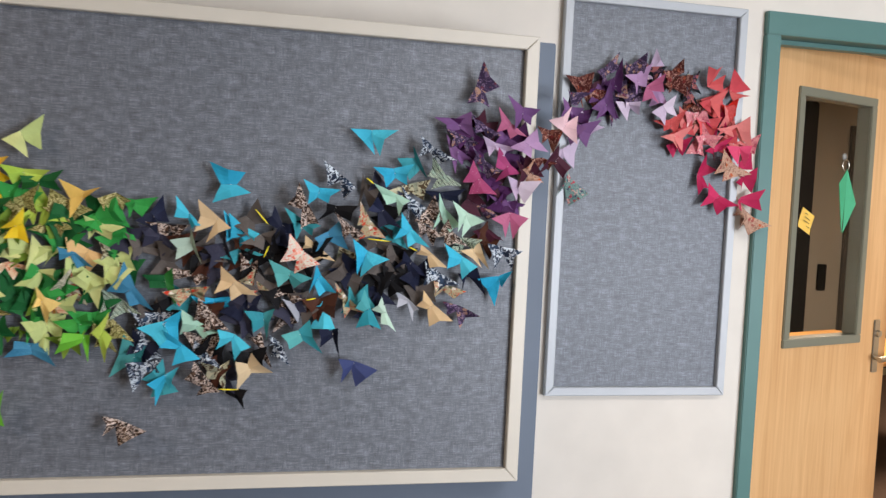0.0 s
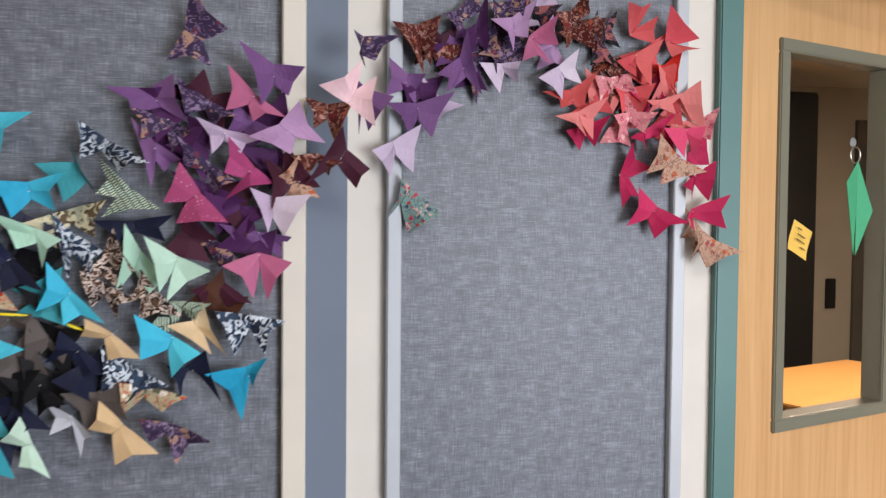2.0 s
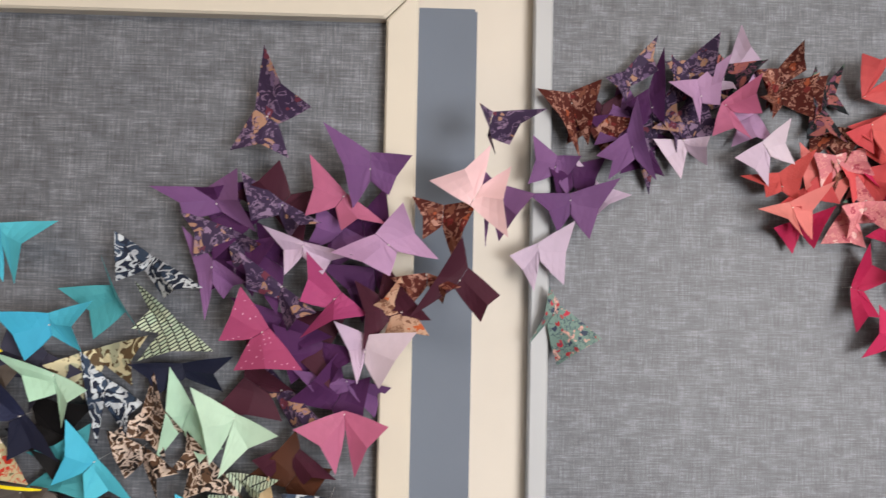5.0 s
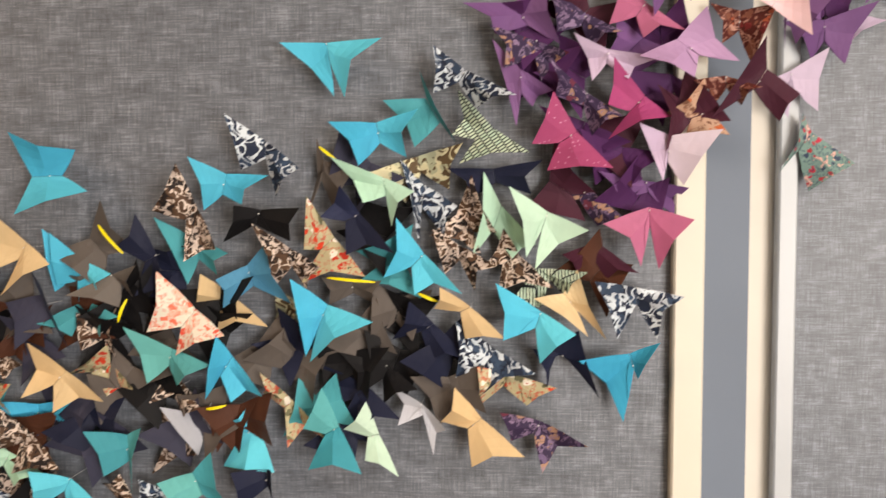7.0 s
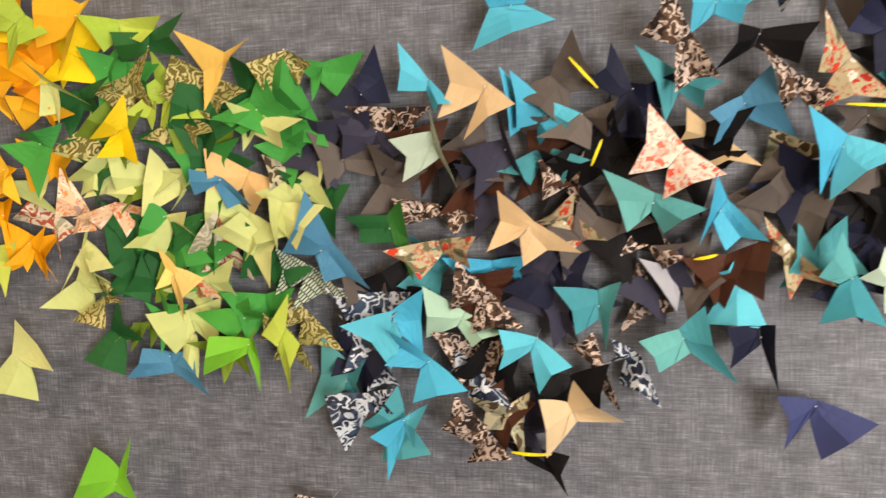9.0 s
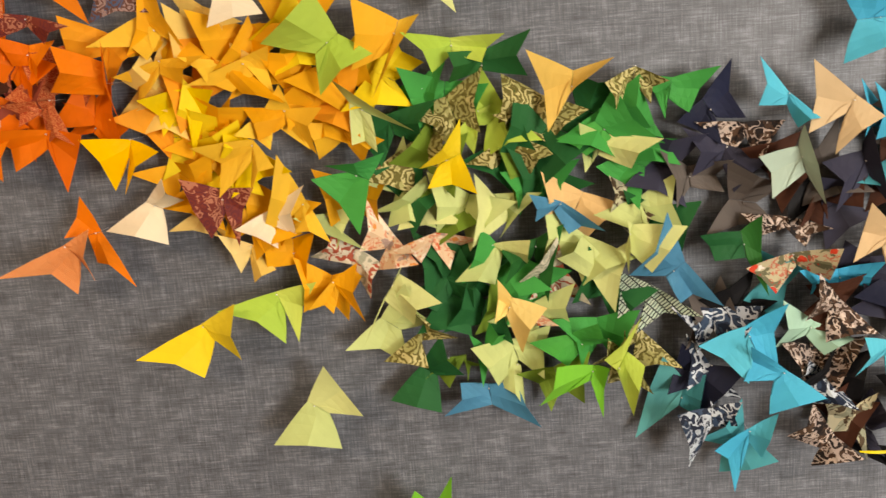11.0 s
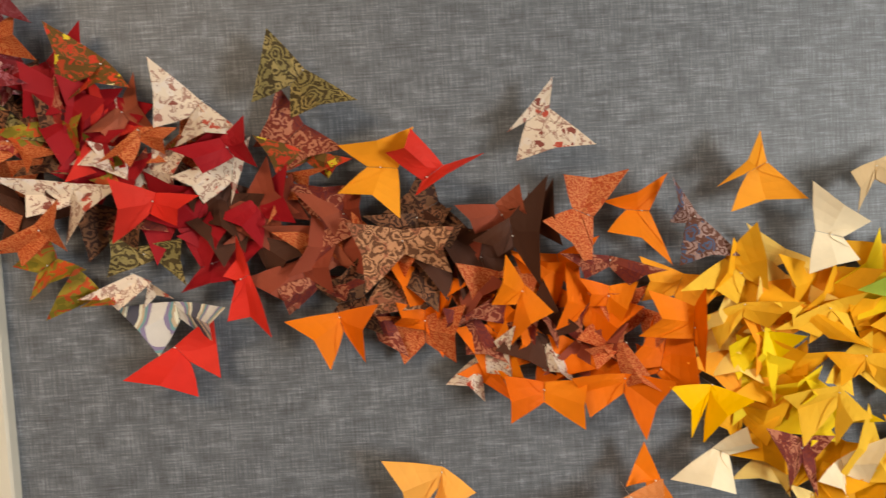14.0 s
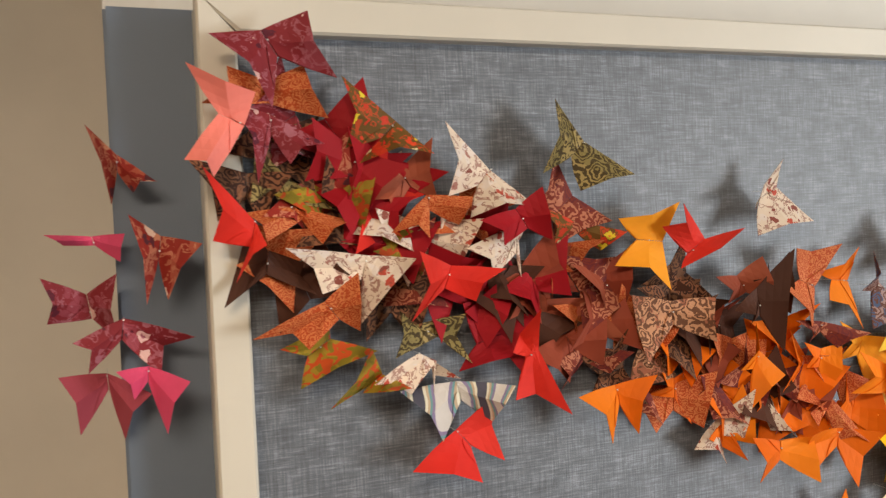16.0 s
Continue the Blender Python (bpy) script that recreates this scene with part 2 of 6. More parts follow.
stock("peachor", "soft orange", "plain", "f3a950")
stock("peachgrid", "peach checked", "grid", "f0a872", "e07a3c", scale=130)
stock("orange", "vivid orange", "plain", "e46214", "f0801c")
stock("orange2", "light orange", "plain", "f09a2c")
stock("red", "scarlet red", "plain", "d02820", "e03c30")
stock("dkred", "dark red", "plain", "9c1720")
stock("dkrose", "dusky rose red", "plain", "983c48", "a84a54")
stock("crimson", "crimson pink", "plain", "b0244c", "cc3660")
stock("hotpink", "hot pink", "plain", "d84c6e")
stock("coral", "coral red", "plain", "cb4a52", "da6a64")
stock("coralgrid", "coral checked", "grid", "d8605c", "c24848", scale=130)
stock("salmon", "salmon pink", "plain", "d67270", "e48c84")
stock("salmonpink", "light salmon", "plain", "f38578")
stock("pink", "rose pink", "plain", "ae5676", "c07090")
stock("palepink", "pale pink", "plain", "efc8cc")
stock("mauve", "mauve", "plain", "b08aae")
stock("lilac", "pale lilac", "plain", "bca4c0", "d6c6d4")
stock("purple", "violet", "plain", "694473", "835b89")
stock("dkpurple", "dark plum purple", "plain", "4c2650")
stock("dkplum", "burgundy plum", "plain", "46202e")
stock("magenta", "magenta", "plain", "a03a6a", "ae4a78")
stock("dots", "dotted raspberry", "dots", "a4466c", "d8a0b8", scale=170)
stock("camonavy", "navy and white swirled", "camo", "35485e", "c9d2d8", "232b3c", scale=62)
stock("camobrown", "black and cream swirled", "camo", "2c2422", "dac6b8", "5b4334", scale=92)
stock("camotan", "grey-green camouflage", "camo", "a8ab90", "cdc6a4", "5c4a36", scale=48)
stock("aztec", "mint and black banded", "bars", "b4ceb8", "c9d6bd", "22262a", scale=42)
stock("fred", "camouflage paper with red flowers", "floral", "b9ae8c", "d8452e", "6d6a50", "e9ded0", "c43a2c", scale=60)
stock("fcoral", "white paper with coral blossoms", "floral", "dfd6c6", "e6604e", "f0b8a4", "e8745c", scale=70)
stock("fpurple", "purple floral", "floral", "3a2c46", "6c5878", "a8806c", "6e3444", "8c7490", scale=58)
stock("fbrown", "maroon floral", "floral", "54241f", "a05038", "7c4a3c", "762c2c", "b8887a", scale=60)
stock("fdark", "black floral", "floral", "1c2226", "5f7a6c", "a4605c", "38424a", "7a4a60", scale=52)
stock("fcream", "cream paper with orange flowers", "floral", "bc9680", "b85a34", "b0826c", "9a4a44", "7c5444", scale=64)
stock("floral", "turquoise, coral and red floral", "floral", "7a9890", "c8384c", "e2b0a4", "b83c44", "3f4c60", scale=84)
stock("fpeach", "peach blossom", "floral", "e6c4a0", "e8924c", "f0ddc4", "b89a8c", "dd6a48", scale=60)
stock("pinkpat", "pink patterned", "floral", "d8828a", "efc0bc", "b85464", "e8a09c", scale=60)
stock("spiral", "ivory paper with ringed spirals", "rings", "d9d0b8", "b85a44", "a8a890", scale=34)
stock("paisley", "olive and gold paisley", "rings", "6b6230", "c9bd82", "a9a468", scale=46)
stock("olivep", "olive brown paisley", "rings", "4a3c24", "8a7a4c", "a08a58", scale=52)
stock("paisleyred", "maroon and cream paisley", "rings", "7c3428", "b8745a", "6c2c2c", scale=58)
stock("paisleytan", "tan peacock paisley", "rings", "6a4430", "c08a68", "a4644c", scale=56)
stock("paisleydk", "dark brown paisley", "rings", "3c241c", "6e4a34", "8a5a40", scale=56)
stock("paisleyblue", "blue and russet paisley", "rings", "6c4438", "a88a84", "4e5e7c", scale=55)
stock("batik", "rust-red batik", "rings", "b44a26", "d07a4c", scale=105)
stock("creamred", "cream paper with red branches", "floral", "e0ccb8", "c05040", "e0d0c4", "a87468", "8c4a40", scale=64)
stock("cherry", "dark red cherry blossom", "floral", "842a30", "d4a8a0", "94404a", "5c2430", "a4606a", scale=55)
stock("kimono", "red kimono paper with pale blossoms", "floral", "943028", "e4c4b4", "b05a48", "5a2c34", "c88468", scale=50)
stock("floralyel", "olive, red and yellow floral", "floral", "6a4c24", "e2c23c", "c83c28", "e0d0a0", "d8482c", scale=58)
stock("floralolive", "orange and olive leaf", "camo", "8c7c2c", "d0562c", "a88c34", scale=48)
stock("rainbow", "rainbow-waved", "waves", "d4ccc4", "8c7c9a", "6e9a9a", "c2a88c", "e0dac4", "54525e", scale=8)


# ---- builders ----
def ob_from(name, bm, material, parent=None, label=""):
    me = bpy.data.meshes.new(name)
    bm.to_mesh(me)
    bm.free()
    if material:
        me.materials.append(material)
    ob = new(name, me)
    if parent is not None:
        ob.parent = parent
    if label:
        ob["label"] = label
    return ob


def box_bm(x0, x1, y0, y1, z0, z1, bevel=0.0, bm=None):
    bm = bm or bmesh.new()
    m = Matrix.LocRotScale(((x0 + x1) / 2, (y0 + y1) / 2, (z0 + z1) / 2), None, (x1 - x0, y1 - y0, z1 - z0))
    r = bmesh.ops.create_cube(bm, size=1.0, matrix=m)
    if bevel:
        es = list({e for v in r["verts"] for e in v.link_edges})
        bmesh.ops.bevel(bm, geom=es, offset=bevel, segments=2, affect="EDGES", clamp_overlap=True)
    return bm


def box(name, x0, x1, y0, y1, z0, z1, material, parent=None, label="", bevel=0.0):
    return ob_from(name, box_bm(x0, x1, y0, y1, z0, z1, bevel), material, parent, label)


def structure(ob, label, category):
    return tagged(ob, label, category, kind="structure")


def rod_bm(a, b, r, n=10, bm=None, r2=None):
    bm = bm or bmesh.new()
    a, b = Vector(a), Vector(b)
    m = Matrix.Translation((a + b) / 2) @ (b - a).to_track_quat("Z", "Y").to_matrix().to_4x4()
    bmesh.ops.create_cone(bm, cap_ends=True, segments=n, radius1=r, radius2=r if r2 is None else r2, depth=(b - a).length, matrix=m)
    return bm


# ---- hall ----
BOARD_Y, WALL_Y = 2.380, 2.680
CLOTH_Y = 2.392
floor = structure(box("floor", -4.5, 9.0, -2.6, 8.0, -0.12, 0.0, CARPET), "brown carpeted floor of hall and room", "floor")
ceiling = structure(box("ceiling", -4.5, 9.0, -2.6, 8.0, 2.78, 2.9, CEIL), "white ceiling", "ceiling")
south = box_bm(-4.5, 2.65, -2.6, -2.4, 0, 2.78)
box_bm(4.95, 9.0, -2.6, -2.4, 0, 2.78, bm=south)
box_bm(2.65, 4.95, -2.6, -2.4, 0, 0.1, bm=south)
box_bm(2.65, 4.95, -2.6, -2.4, 2.1, 2.78, bm=south)
structure(ob_from("wall_south", south, WALL), "cream painted hall wall with an opening for the added window", "wall")
# invented window, never in view, framing the added daylight lamp
window = new("added_window")
window.location = (3.8, -2.5, 0.1)
for a, b, c, d in ((-1.15, -1.10, 0, 2.0), (1.10, 1.15, 0, 2.0), (-1.10, 1.10, 0, 0.05), (-1.10, 1.10, 1.95, 2.0), (-0.02, 0.02, 0.05, 1.95)):
    ob_from("added_window_frame", box_bm(a, b, -0.03, 0.03, c, d, 0.004), FRAME_S, window)
structure(window, "wide window with a silver-white frame, added unseen around the daylight lamp", "window")
structure(box("wall_west", -4.5, -4.3, -2.4, 8.0, 0, 2.78, WALL), "cream painted end wall", "wall")
structure(box("wall_east", 8.8, 9.0, -2.4, 8.0, 0, 2.78, WALL), "cream painted end wall", "wall")
wall_bm = box_bm(-1.20, 2.165, WALL_Y, WALL_Y + 0.14, 0, 2.78)
box_bm(3.135, 8.8, WALL_Y, WALL_Y + 0.14, 0, 2.78, bm=wall_bm)
box_bm(2.165, 3.135, WALL_Y, WALL_Y + 0.14, 2.24, 2.78, bm=wall_bm)
box_bm(-4.3, -1.20, 3.2, 3.34, 0, 2.78, bm=wall_bm)
structure(ob_from("wall_north", wall_bm, WALL), "cream painted wall with a doorway", "wall")
structure(box("wall_return", -1.259, -1.200, WALL_Y + 0.001, 3.199, 0, 2.78, WALL), "cream painted return of the wall", "wall")
structure(box("wall_pier", -1.259, 1.366, 2.446, WALL_Y, 0, 2.036, GREY_PAINT, bevel=0.003), "blue-grey painted wall panel behind the large board", "wall panel")

for i, (x, n) in enumerate(((-1.9, "warm"), (2.0, "cool"), (4.4, "room"))):
    y, w, d = (4.6, 0.62, 0.62) if n == "room" else (0.45, 0.62, 0.32)
    lamp = new("ceiling_light")
    lamp.location = (x, y, 2.78)
    bm = box_bm(-w, w, -d, d, -0.03, -0.002, 0.004)
    ob_from("frame", bm, FRAME_S, lamp)
    ob_from("diffuser", box_bm(-w + 0.03, w - 0.03, -d + 0.03, d - 0.03, -0.036, -0.031), LAMP, lamp, "glowing white diffuser")
    tagged(lamp, "rectangular ceiling light with a white diffuser", "ceiling light", "ceiling lights")


def pinboard(x0, x1, z0, z1, y, w, deep, paint, label, back=0.005):
    """A cloth pinboard; x0..z1 is the cloth, w the frame's width, y the cloth's face."""
    board = new("pinboard")
    board.location = ((x0 + x1) / 2, y, z0 - w)
    o = Vector(board.location)
    hx, h = (x1 - x0) / 2, z1 - z0
    ob_from("cloth_panel", box_bm(-hx - 0.004, hx + 0.004, 0, 0.005, w - 0.004, w + h + 0.004), FABRIC, board, "heathered blue-grey woven cloth")
    X, B, T = hx + w, 0.0, h + 2 * w
    if back > 0.006:
        ob_from("backing", box_bm(-X + 0.004, X - 0.004, 0.0055, back, 0.004, T - 0.004), paint, board, "painted edge of the backing")
    g = 0.0006
    sides = (
        ("bottom", ((-X, B), (X, B), (hx, B + w), (-hx, B + w))),
        ("top", ((X, T), (-X, T), (-hx, T - w), (hx, T - w))),
        ("left", ((-X, T), (-X, B), (-hx, B + w), (-hx, T - w))),
        ("right", ((X, B), (X, T), (hx, T - w), (hx, B + w))),
    )
    for _, q in sides:
        bm = bmesh.new()
        c = Vector((sum(p[0] for p in q) / 4, sum(p[1] for p in q) / 4))
        rings = []
        for yy, s in ((0.004, 0.0), (-deep + 0.003, 0.0), (-deep, 0.0025)):
            ring = []
            for px, pz in q:
                d = c - Vector((px, pz))
                ring.append(bm.verts.new((px + (math.copysign(g + s, d.x) if abs(d.x) > 1e-6 else 0), yy, pz + (math.copysign(g + s, d.y) if abs(d.y) > 1e-6 else 0))))
            rings.append(ring)
        for ra, rb in zip(rings, rings[1:]):
            for i in range(4):
                bm.faces.new((ra[i], ra[(i + 1) % 4], rb[(i + 1) % 4], rb[i]))
        bm.faces.new(rings[-1])
        bm.faces.new(rings[0][::-1])
        bmesh.ops.recalc_face_normals(bm, faces=bm.faces)
        ob_from("frame_rail", bm, paint, board)
    return tagged(board, label, "pinboard", "pinboards")


pinboard(-1.141, 1.257, 0.848, 1.998, CLOTH_Y, 0.038, 0.020, FRAME_M, "large blue-grey cloth pinboard in an ivory metal frame", 2.4455 - CLOTH_Y)
pinboard(1.492, 2.057, 1.012, 2.212, WALL_Y - 0.010, 0.029, 0.018, FRAME_S, "narrow blue-grey cloth pinboard in a silver-white frame")

# ---- door ----
frame_ob = new("door_frame")
frame_ob.location = (2.69, WALL_Y, 0)


def jamb(x0, x1, z0, z1):
    bm = box_bm(x0 - 2.69, x1 - 2.69, -0.022, 0.15, z0, z1, 0.003)
    return ob_from("jamb", bm, TEAL_PAINT, frame_ob)


jamb(2.160, 2.213, 0, 2.170)
jamb(3.087, 3.140, 0, 2.170)
ob_from("header", box_bm(2.160 - 2.69, 3.140 - 2.69, -0.022, 0.15, 2.171, 2.245, 0.003), TEAL_PAINT, frame_ob)
ob_from("door_stop", box_bm(2.214 - 2.69, 3.086 - 2.69, 0.045, 0.085, 2.155, 2.1705, 0.002), TEAL_PAINT, frame_ob)
tagged(frame_ob, "teal enamelled metal door frame", "door frame", kind="structure")

door = new("door_1")
door.matrix_world = pose(2.218, 2.775, 0.008, 0, 0, 19)
# leaf with an opening, from the hinge along x
DW, DT, DH = 0.860, 0.044, 2.190
L0, L1, Z0, Z1 = 0.240, 0.648, 1.128, 2.008
for part_box in ((0, L0, 0, DH), (L1, DW, 0, DH), (L0, L1, 0, Z0), (L0, L1, Z1, DH)):
    a, b, c, d = part_box
    ob_from("leaf_panel", box_bm(a, b, 0, DT, c, d, 0.0), BIRCH, door)
for a, b, c, d in ((L0 - 0.030, L1 + 0.030, Z1 - 0.004, Z1 + 0.028), (L0 - 0.030, L1 + 0.030, Z0 - 0.028, Z0 + 0.004), (L0 - 0.030, L0 + 0.004, Z0 + 0.004, Z1 - 0.004), (L1 - 0.004, L1 + 0.030, Z0 + 0.004, Z1 - 0.004)):
    ob_from("glazing_bead", box_bm(a, b, -0.010, DT + 0.010, c, d, 0.003), OLIVE_STEEL, door, "khaki painted metal bead")
pane = ob_from("glass_pane", box_bm(L0 + 0.001, L1 - 0.001, -0.004, 0.002, Z0 + 0.001, Z1 - 0.001), GLASS, door, "clear glass pane")
pane.visible_shadow = False
plate = ob_from("handle_plate", box_bm(0.770, 0.808, -0.007, -0.0005, 0.975, 1.185, 0.003), STEEL, door, "brushed steel plate")
bm = rod_bm((0.787, -0.006, 1.035), (0.787, -0.058, 1.035), 0.010, 14)
rod_bm((0.745, -0.050, 1.035), (0.895, -0.055, 1.041), 0.0105, 14, bm)
ob_from("lever", bm, STEEL, plate, "steel lever handle")
ob_from("keyhole", rod_bm((0.789, -0.0065, 1.130), (0.789, -0.020, 1.130), 0.013, 16), STEEL, plate)
for z in (0.25, 1.1, 1.92):
    ob_from("hinge", rod_bm((-0.004, 0.048, z), (-0.004, 0.048, z + 0.1), 0.007, 10), STEEL, door)
structure(door, "birch veneer door with a tall glass panel, standing ajar", "door")


# sticky note on the glass, with four short lines of script
note = new("sticky_note")
note.matrix_world = door.matrix_world @ pose(0.290, -0.006, 1.560, 90, 24, 0)
NOTE = painted("yellow_note_paper", "f2c25c", 0.8, 20, 0.05)
INK = painted("ink", "4a3c30", 0.8)
bm = bmesh.new()
bmesh.ops.create_grid(bm, x_segments=6, y_segments=6, size=0.038)
for v in bm.verts:
    v.co.z = 0.002 + 0.006 * max(0, -v.co.y / 0.038) ** 2
ob_from("sheet", bm, NOTE, note)
for i, (w, x) in enumerate(((0.016, -0.018), (0.030, -0.006), (0.034, -0.004), (0.018, 0.012))):
    ob_from("writing", box_bm(x - w / 2, x + w / 2, 0.020 - i * 0.013, 0.0225 - i * 0.013, 0.0095, 0.0099), INK, note)
tagged(note, "yellow sticky note with handwriting stuck on the door glass", "sticky note")

CUP = painted("clear_grey_plastic", "8d8c88", 0.15, 20, 0.05)
# green paper kite on a ring and a suction hook
hook = new("suction_hook")
hook.matrix_world = door.matrix_world @ pose(0.497, -0.005, 1.805, 90, 0, 0)
bm = bmesh.new()
bmesh.ops.create_uvsphere(bm, u_segments=14, v_segments=8, radius=0.013, matrix=Matrix.Diagonal((1, 1, 0.4, 1)))
ob_from("cup", bm, CUP, hook, "clear suction cup")
bm = bmesh.new()
for i in range(24):
    a, b = i / 24 * math.tau, (i + 1) / 24 * math.tau
    rod_bm((0.020 * math.cos(a), -0.032 + 0.020 * math.sin(a), 0.008), (0.020 * math.cos(b), -0.032 + 0.020 * math.sin(b), 0.008), 0.0018, 6, bm)
ob_from("ring", bm, STEEL, hook, "thin white ring")
tagged(hook, "small suction hook with a ring on the door glass", "hook")
KITE = painted("green_card", "3fa878", 0.6, 30, 0.06)
tag = new("paper_pendant")
tag.matrix_world = door.matrix_world @ pose(0.497, -0.019, 1.758, 90, 0, 0)
for s, outline in ((-1, ((0, 0, 0.002), (-0.060, -0.055, 0.012), (-0.014, -0.237, 0.004), (-0.004, -0.130, 0.002))), (1, ((0, 0, 0.002), (0.048, -0.125, 0.014), (-0.006, -0.237, 0.004), (-0.003, -0.130, 0.002)))):
    bm = bmesh.new()
    vs = [bm.verts.new(p) for p in outline]
    f = bm.faces.new(vs if s < 0 else vs[::-1])
    r = bmesh.ops.extrude_face_region(bm, geom=[f])
    for v in r["geom"]:
        if isinstance(v, bmesh.types.BMVert):
            v.co.z -= 0.0015
    bmesh.ops.recalc_face_normals(bm, faces=bm.faces)
    ob_from("half", bm, KITE, tag)
tagged(tag, "folded green paper kite pendant on the door glass", "paper ornament")

# ---- room beyond the door ----
structure(box("wall_room_north", -1.0, 8.8, 7.6, 7.8, 0, 2.78, ROOM_WALL), "grey painted far wall of the room", "wall")
structure(box("wall_room_west", 1.3, 1.42, 2.83, 7.6, 0, 2.78, ROOM_WALL), "grey painted side wall of the room", "wall")
structure(box("wall_room_east", 8.55, 8.75, 2.83, 7.6, 0, 2.78, ROOM_CREAM), "beige painted side wall of the room", "wall")


def table(x, y, turn, lx, ly):
    t = new("table")
    t.matrix_world = pose(x, y, 0, 0, 0, turn)
    ob_from("tabletop", box_bm(-lx / 2, lx / 2, -ly / 2, ly / 2, 0.712, 0.740, 0.006), TABLE_WOOD, t, "maple laminate top")
    ob_from("edge_band", box_bm(-lx / 2 - 0.003, lx / 2 + 0.003, -ly / 2 - 0.003, ly / 2 + 0.003, 0.706, 0.7118), BLACK, t, "black edge band")
    for sx in (-1, 1):
        for sy in (-1, 1):
            bm = rod_bm((sx * (lx / 2 - 0.12), sy * (ly / 2 - 0.15), 0.705), (sx * (lx / 2 - 0.05), sy * (ly / 2 - 0.06), 0.06), 0.022, 10)
            leg = ob_from("leg", bm, BLACK, t)
            ob_from("caster", rod_bm((sx * (lx / 2 - 0.05) - 0.015, sy * (ly / 2 - 0.06), 0.03), (sx * (lx / 2 - 0.05) + 0.015, sy * (ly / 2 - 0.06), 0.03), 0.03, 14), BLACK, leg)
    return tagged(t, "maple laminate table with black legs on casters", "table")


table(4.35, 5.05, 20, 1.5, 1.0)


def shelf_unit(x, y):
    s = new("bookcase")
    s.location = (x, y, 0)
    for a, b, c, d in ((-0.5, -0.47, 0, 1.1), (0.47, 0.5, 0, 1.1), (-0.47, 0.47, 1.07, 1.1), (-0.47, 0.47, 0.55, 0.58), (-0.47, 0.47, 0.05, 0.08)):
        ob_from("board", box_bm(a, b, -0.17, 0.17, c, d), TABLE_WOOD, s)
    ob_from("back", box_bm(-0.47, 0.47, 0.15, 0.165, 0.08, 1.07), BLACK, s)
    return tagged(s, "low wooden bookcase against the far wall", "bookcase")


shelf_unit(7.55, 7.35)
for bx, z0, h in ((7.3, 0.582, 0.26), (7.75, 0.582, 0.2), (7.5, 0.082, 0.3), (7.8, 1.102, 0.16)):
    bin_ = new("storage_box")
    bin_.location = (bx, 7.33, z0)
    bm = box_bm(-0.15, 0.15, -0.13, 0.13, 0, h, 0.008)
    ob_from("body", bm, BLACK, bin_)
    ob_from("lid", box_bm(-0.155, 0.155, -0.135, 0.135, h, h + 0.02, 0.005), OLIVE_STEEL, bin_, "dull grey lid")
    tagged(bin_, "black storage box with a grey lid", "storage box", "storage boxes")
# cupboard shape added to fill a black strip of unknown nature behind the glass
cab = new("cupboard")
cab.location = (4.95, 7.2, 0)
ob_from("carcass", box_bm(-0.45, 0.45, -0.35, 0.38, 0, 2.6, 0.006), BLACK, cab)
for s in (-1, 1):
    d = ob_from("cupboard_door", box_bm(0.005 if s > 0 else -0.445, 0.445 if s > 0 else -0.005, -0.372, -0.352, 0.05, 2.58, 0.004), BLACK, cab)
    ob_from("handle", rod_bm((s * 0.04, -0.39, 0.9), (s * 0.04, -0.39, 1.1), 0.008, 8), STEEL, d)
tagged(cab, "tall black two-door block added for a dark strip at the far wall", "cupboard")
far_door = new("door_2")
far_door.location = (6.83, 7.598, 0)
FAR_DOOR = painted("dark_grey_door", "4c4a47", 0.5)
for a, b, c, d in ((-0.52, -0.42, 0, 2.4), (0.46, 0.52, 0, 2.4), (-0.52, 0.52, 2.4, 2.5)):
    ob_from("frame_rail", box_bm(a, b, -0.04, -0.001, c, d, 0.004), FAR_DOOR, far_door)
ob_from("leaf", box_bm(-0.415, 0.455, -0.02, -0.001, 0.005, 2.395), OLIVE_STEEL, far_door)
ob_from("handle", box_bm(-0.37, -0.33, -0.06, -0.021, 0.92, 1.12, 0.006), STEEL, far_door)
switch = new("wall_plate")
switch.location = (6.10, 7.598, 0.86)
ob_from("cover", box_bm(-0.05, 0.05, -0.02, -0.001, 0, 0.26, 0.005), BLACK, switch)
tagged(switch, "narrow black plate fixed to the grey far wall", "wall plate")
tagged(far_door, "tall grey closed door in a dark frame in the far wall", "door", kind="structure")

# ---- sign on the wall past the large board ----
sign = new("room_sign")
sign.location = (-1.651, 3.199, 1.467)
SIGN = painted("sign_brown_grey", "3b3732", 0.5)
LETTER = painted("sign_letter", "c8c0ae", 0.6)
ob_from("plate", box_bm(-0.11, 0.11, -0.008, 0, 0, 0.17, 0.002), SIGN, sign)
for txt, z in (("AM", 0.055), ("OOM", 0.026)):
    cu = bpy.data.curves.new("letters", "FONT")
    cu.body, cu.size, cu.align_x, cu.extrude = txt, 0.024, "RIGHT", 0.0006
    tmp = new("letters", cu)
    me = bpy.data.meshes.new_from_object(tmp.evaluated_get(bpy.context.evaluated_depsgraph_get()))
    bpy.data.objects.remove(tmp)
    me.materials.append(LETTER)
    lt = new("letters", me)
    lt.parent = sign
    lt.matrix_basis = pose(0.087, -0.0095, z, 90, 0, 0)
tagged(sign, "dark room sign with pale raised letters on the wall", "sign")


# ---- paper butterflies ----
rng = random.Random(11)
small_wall, corner, pier = WALL_Y - 0.010, BOARD_Y - 0.012, 2.446


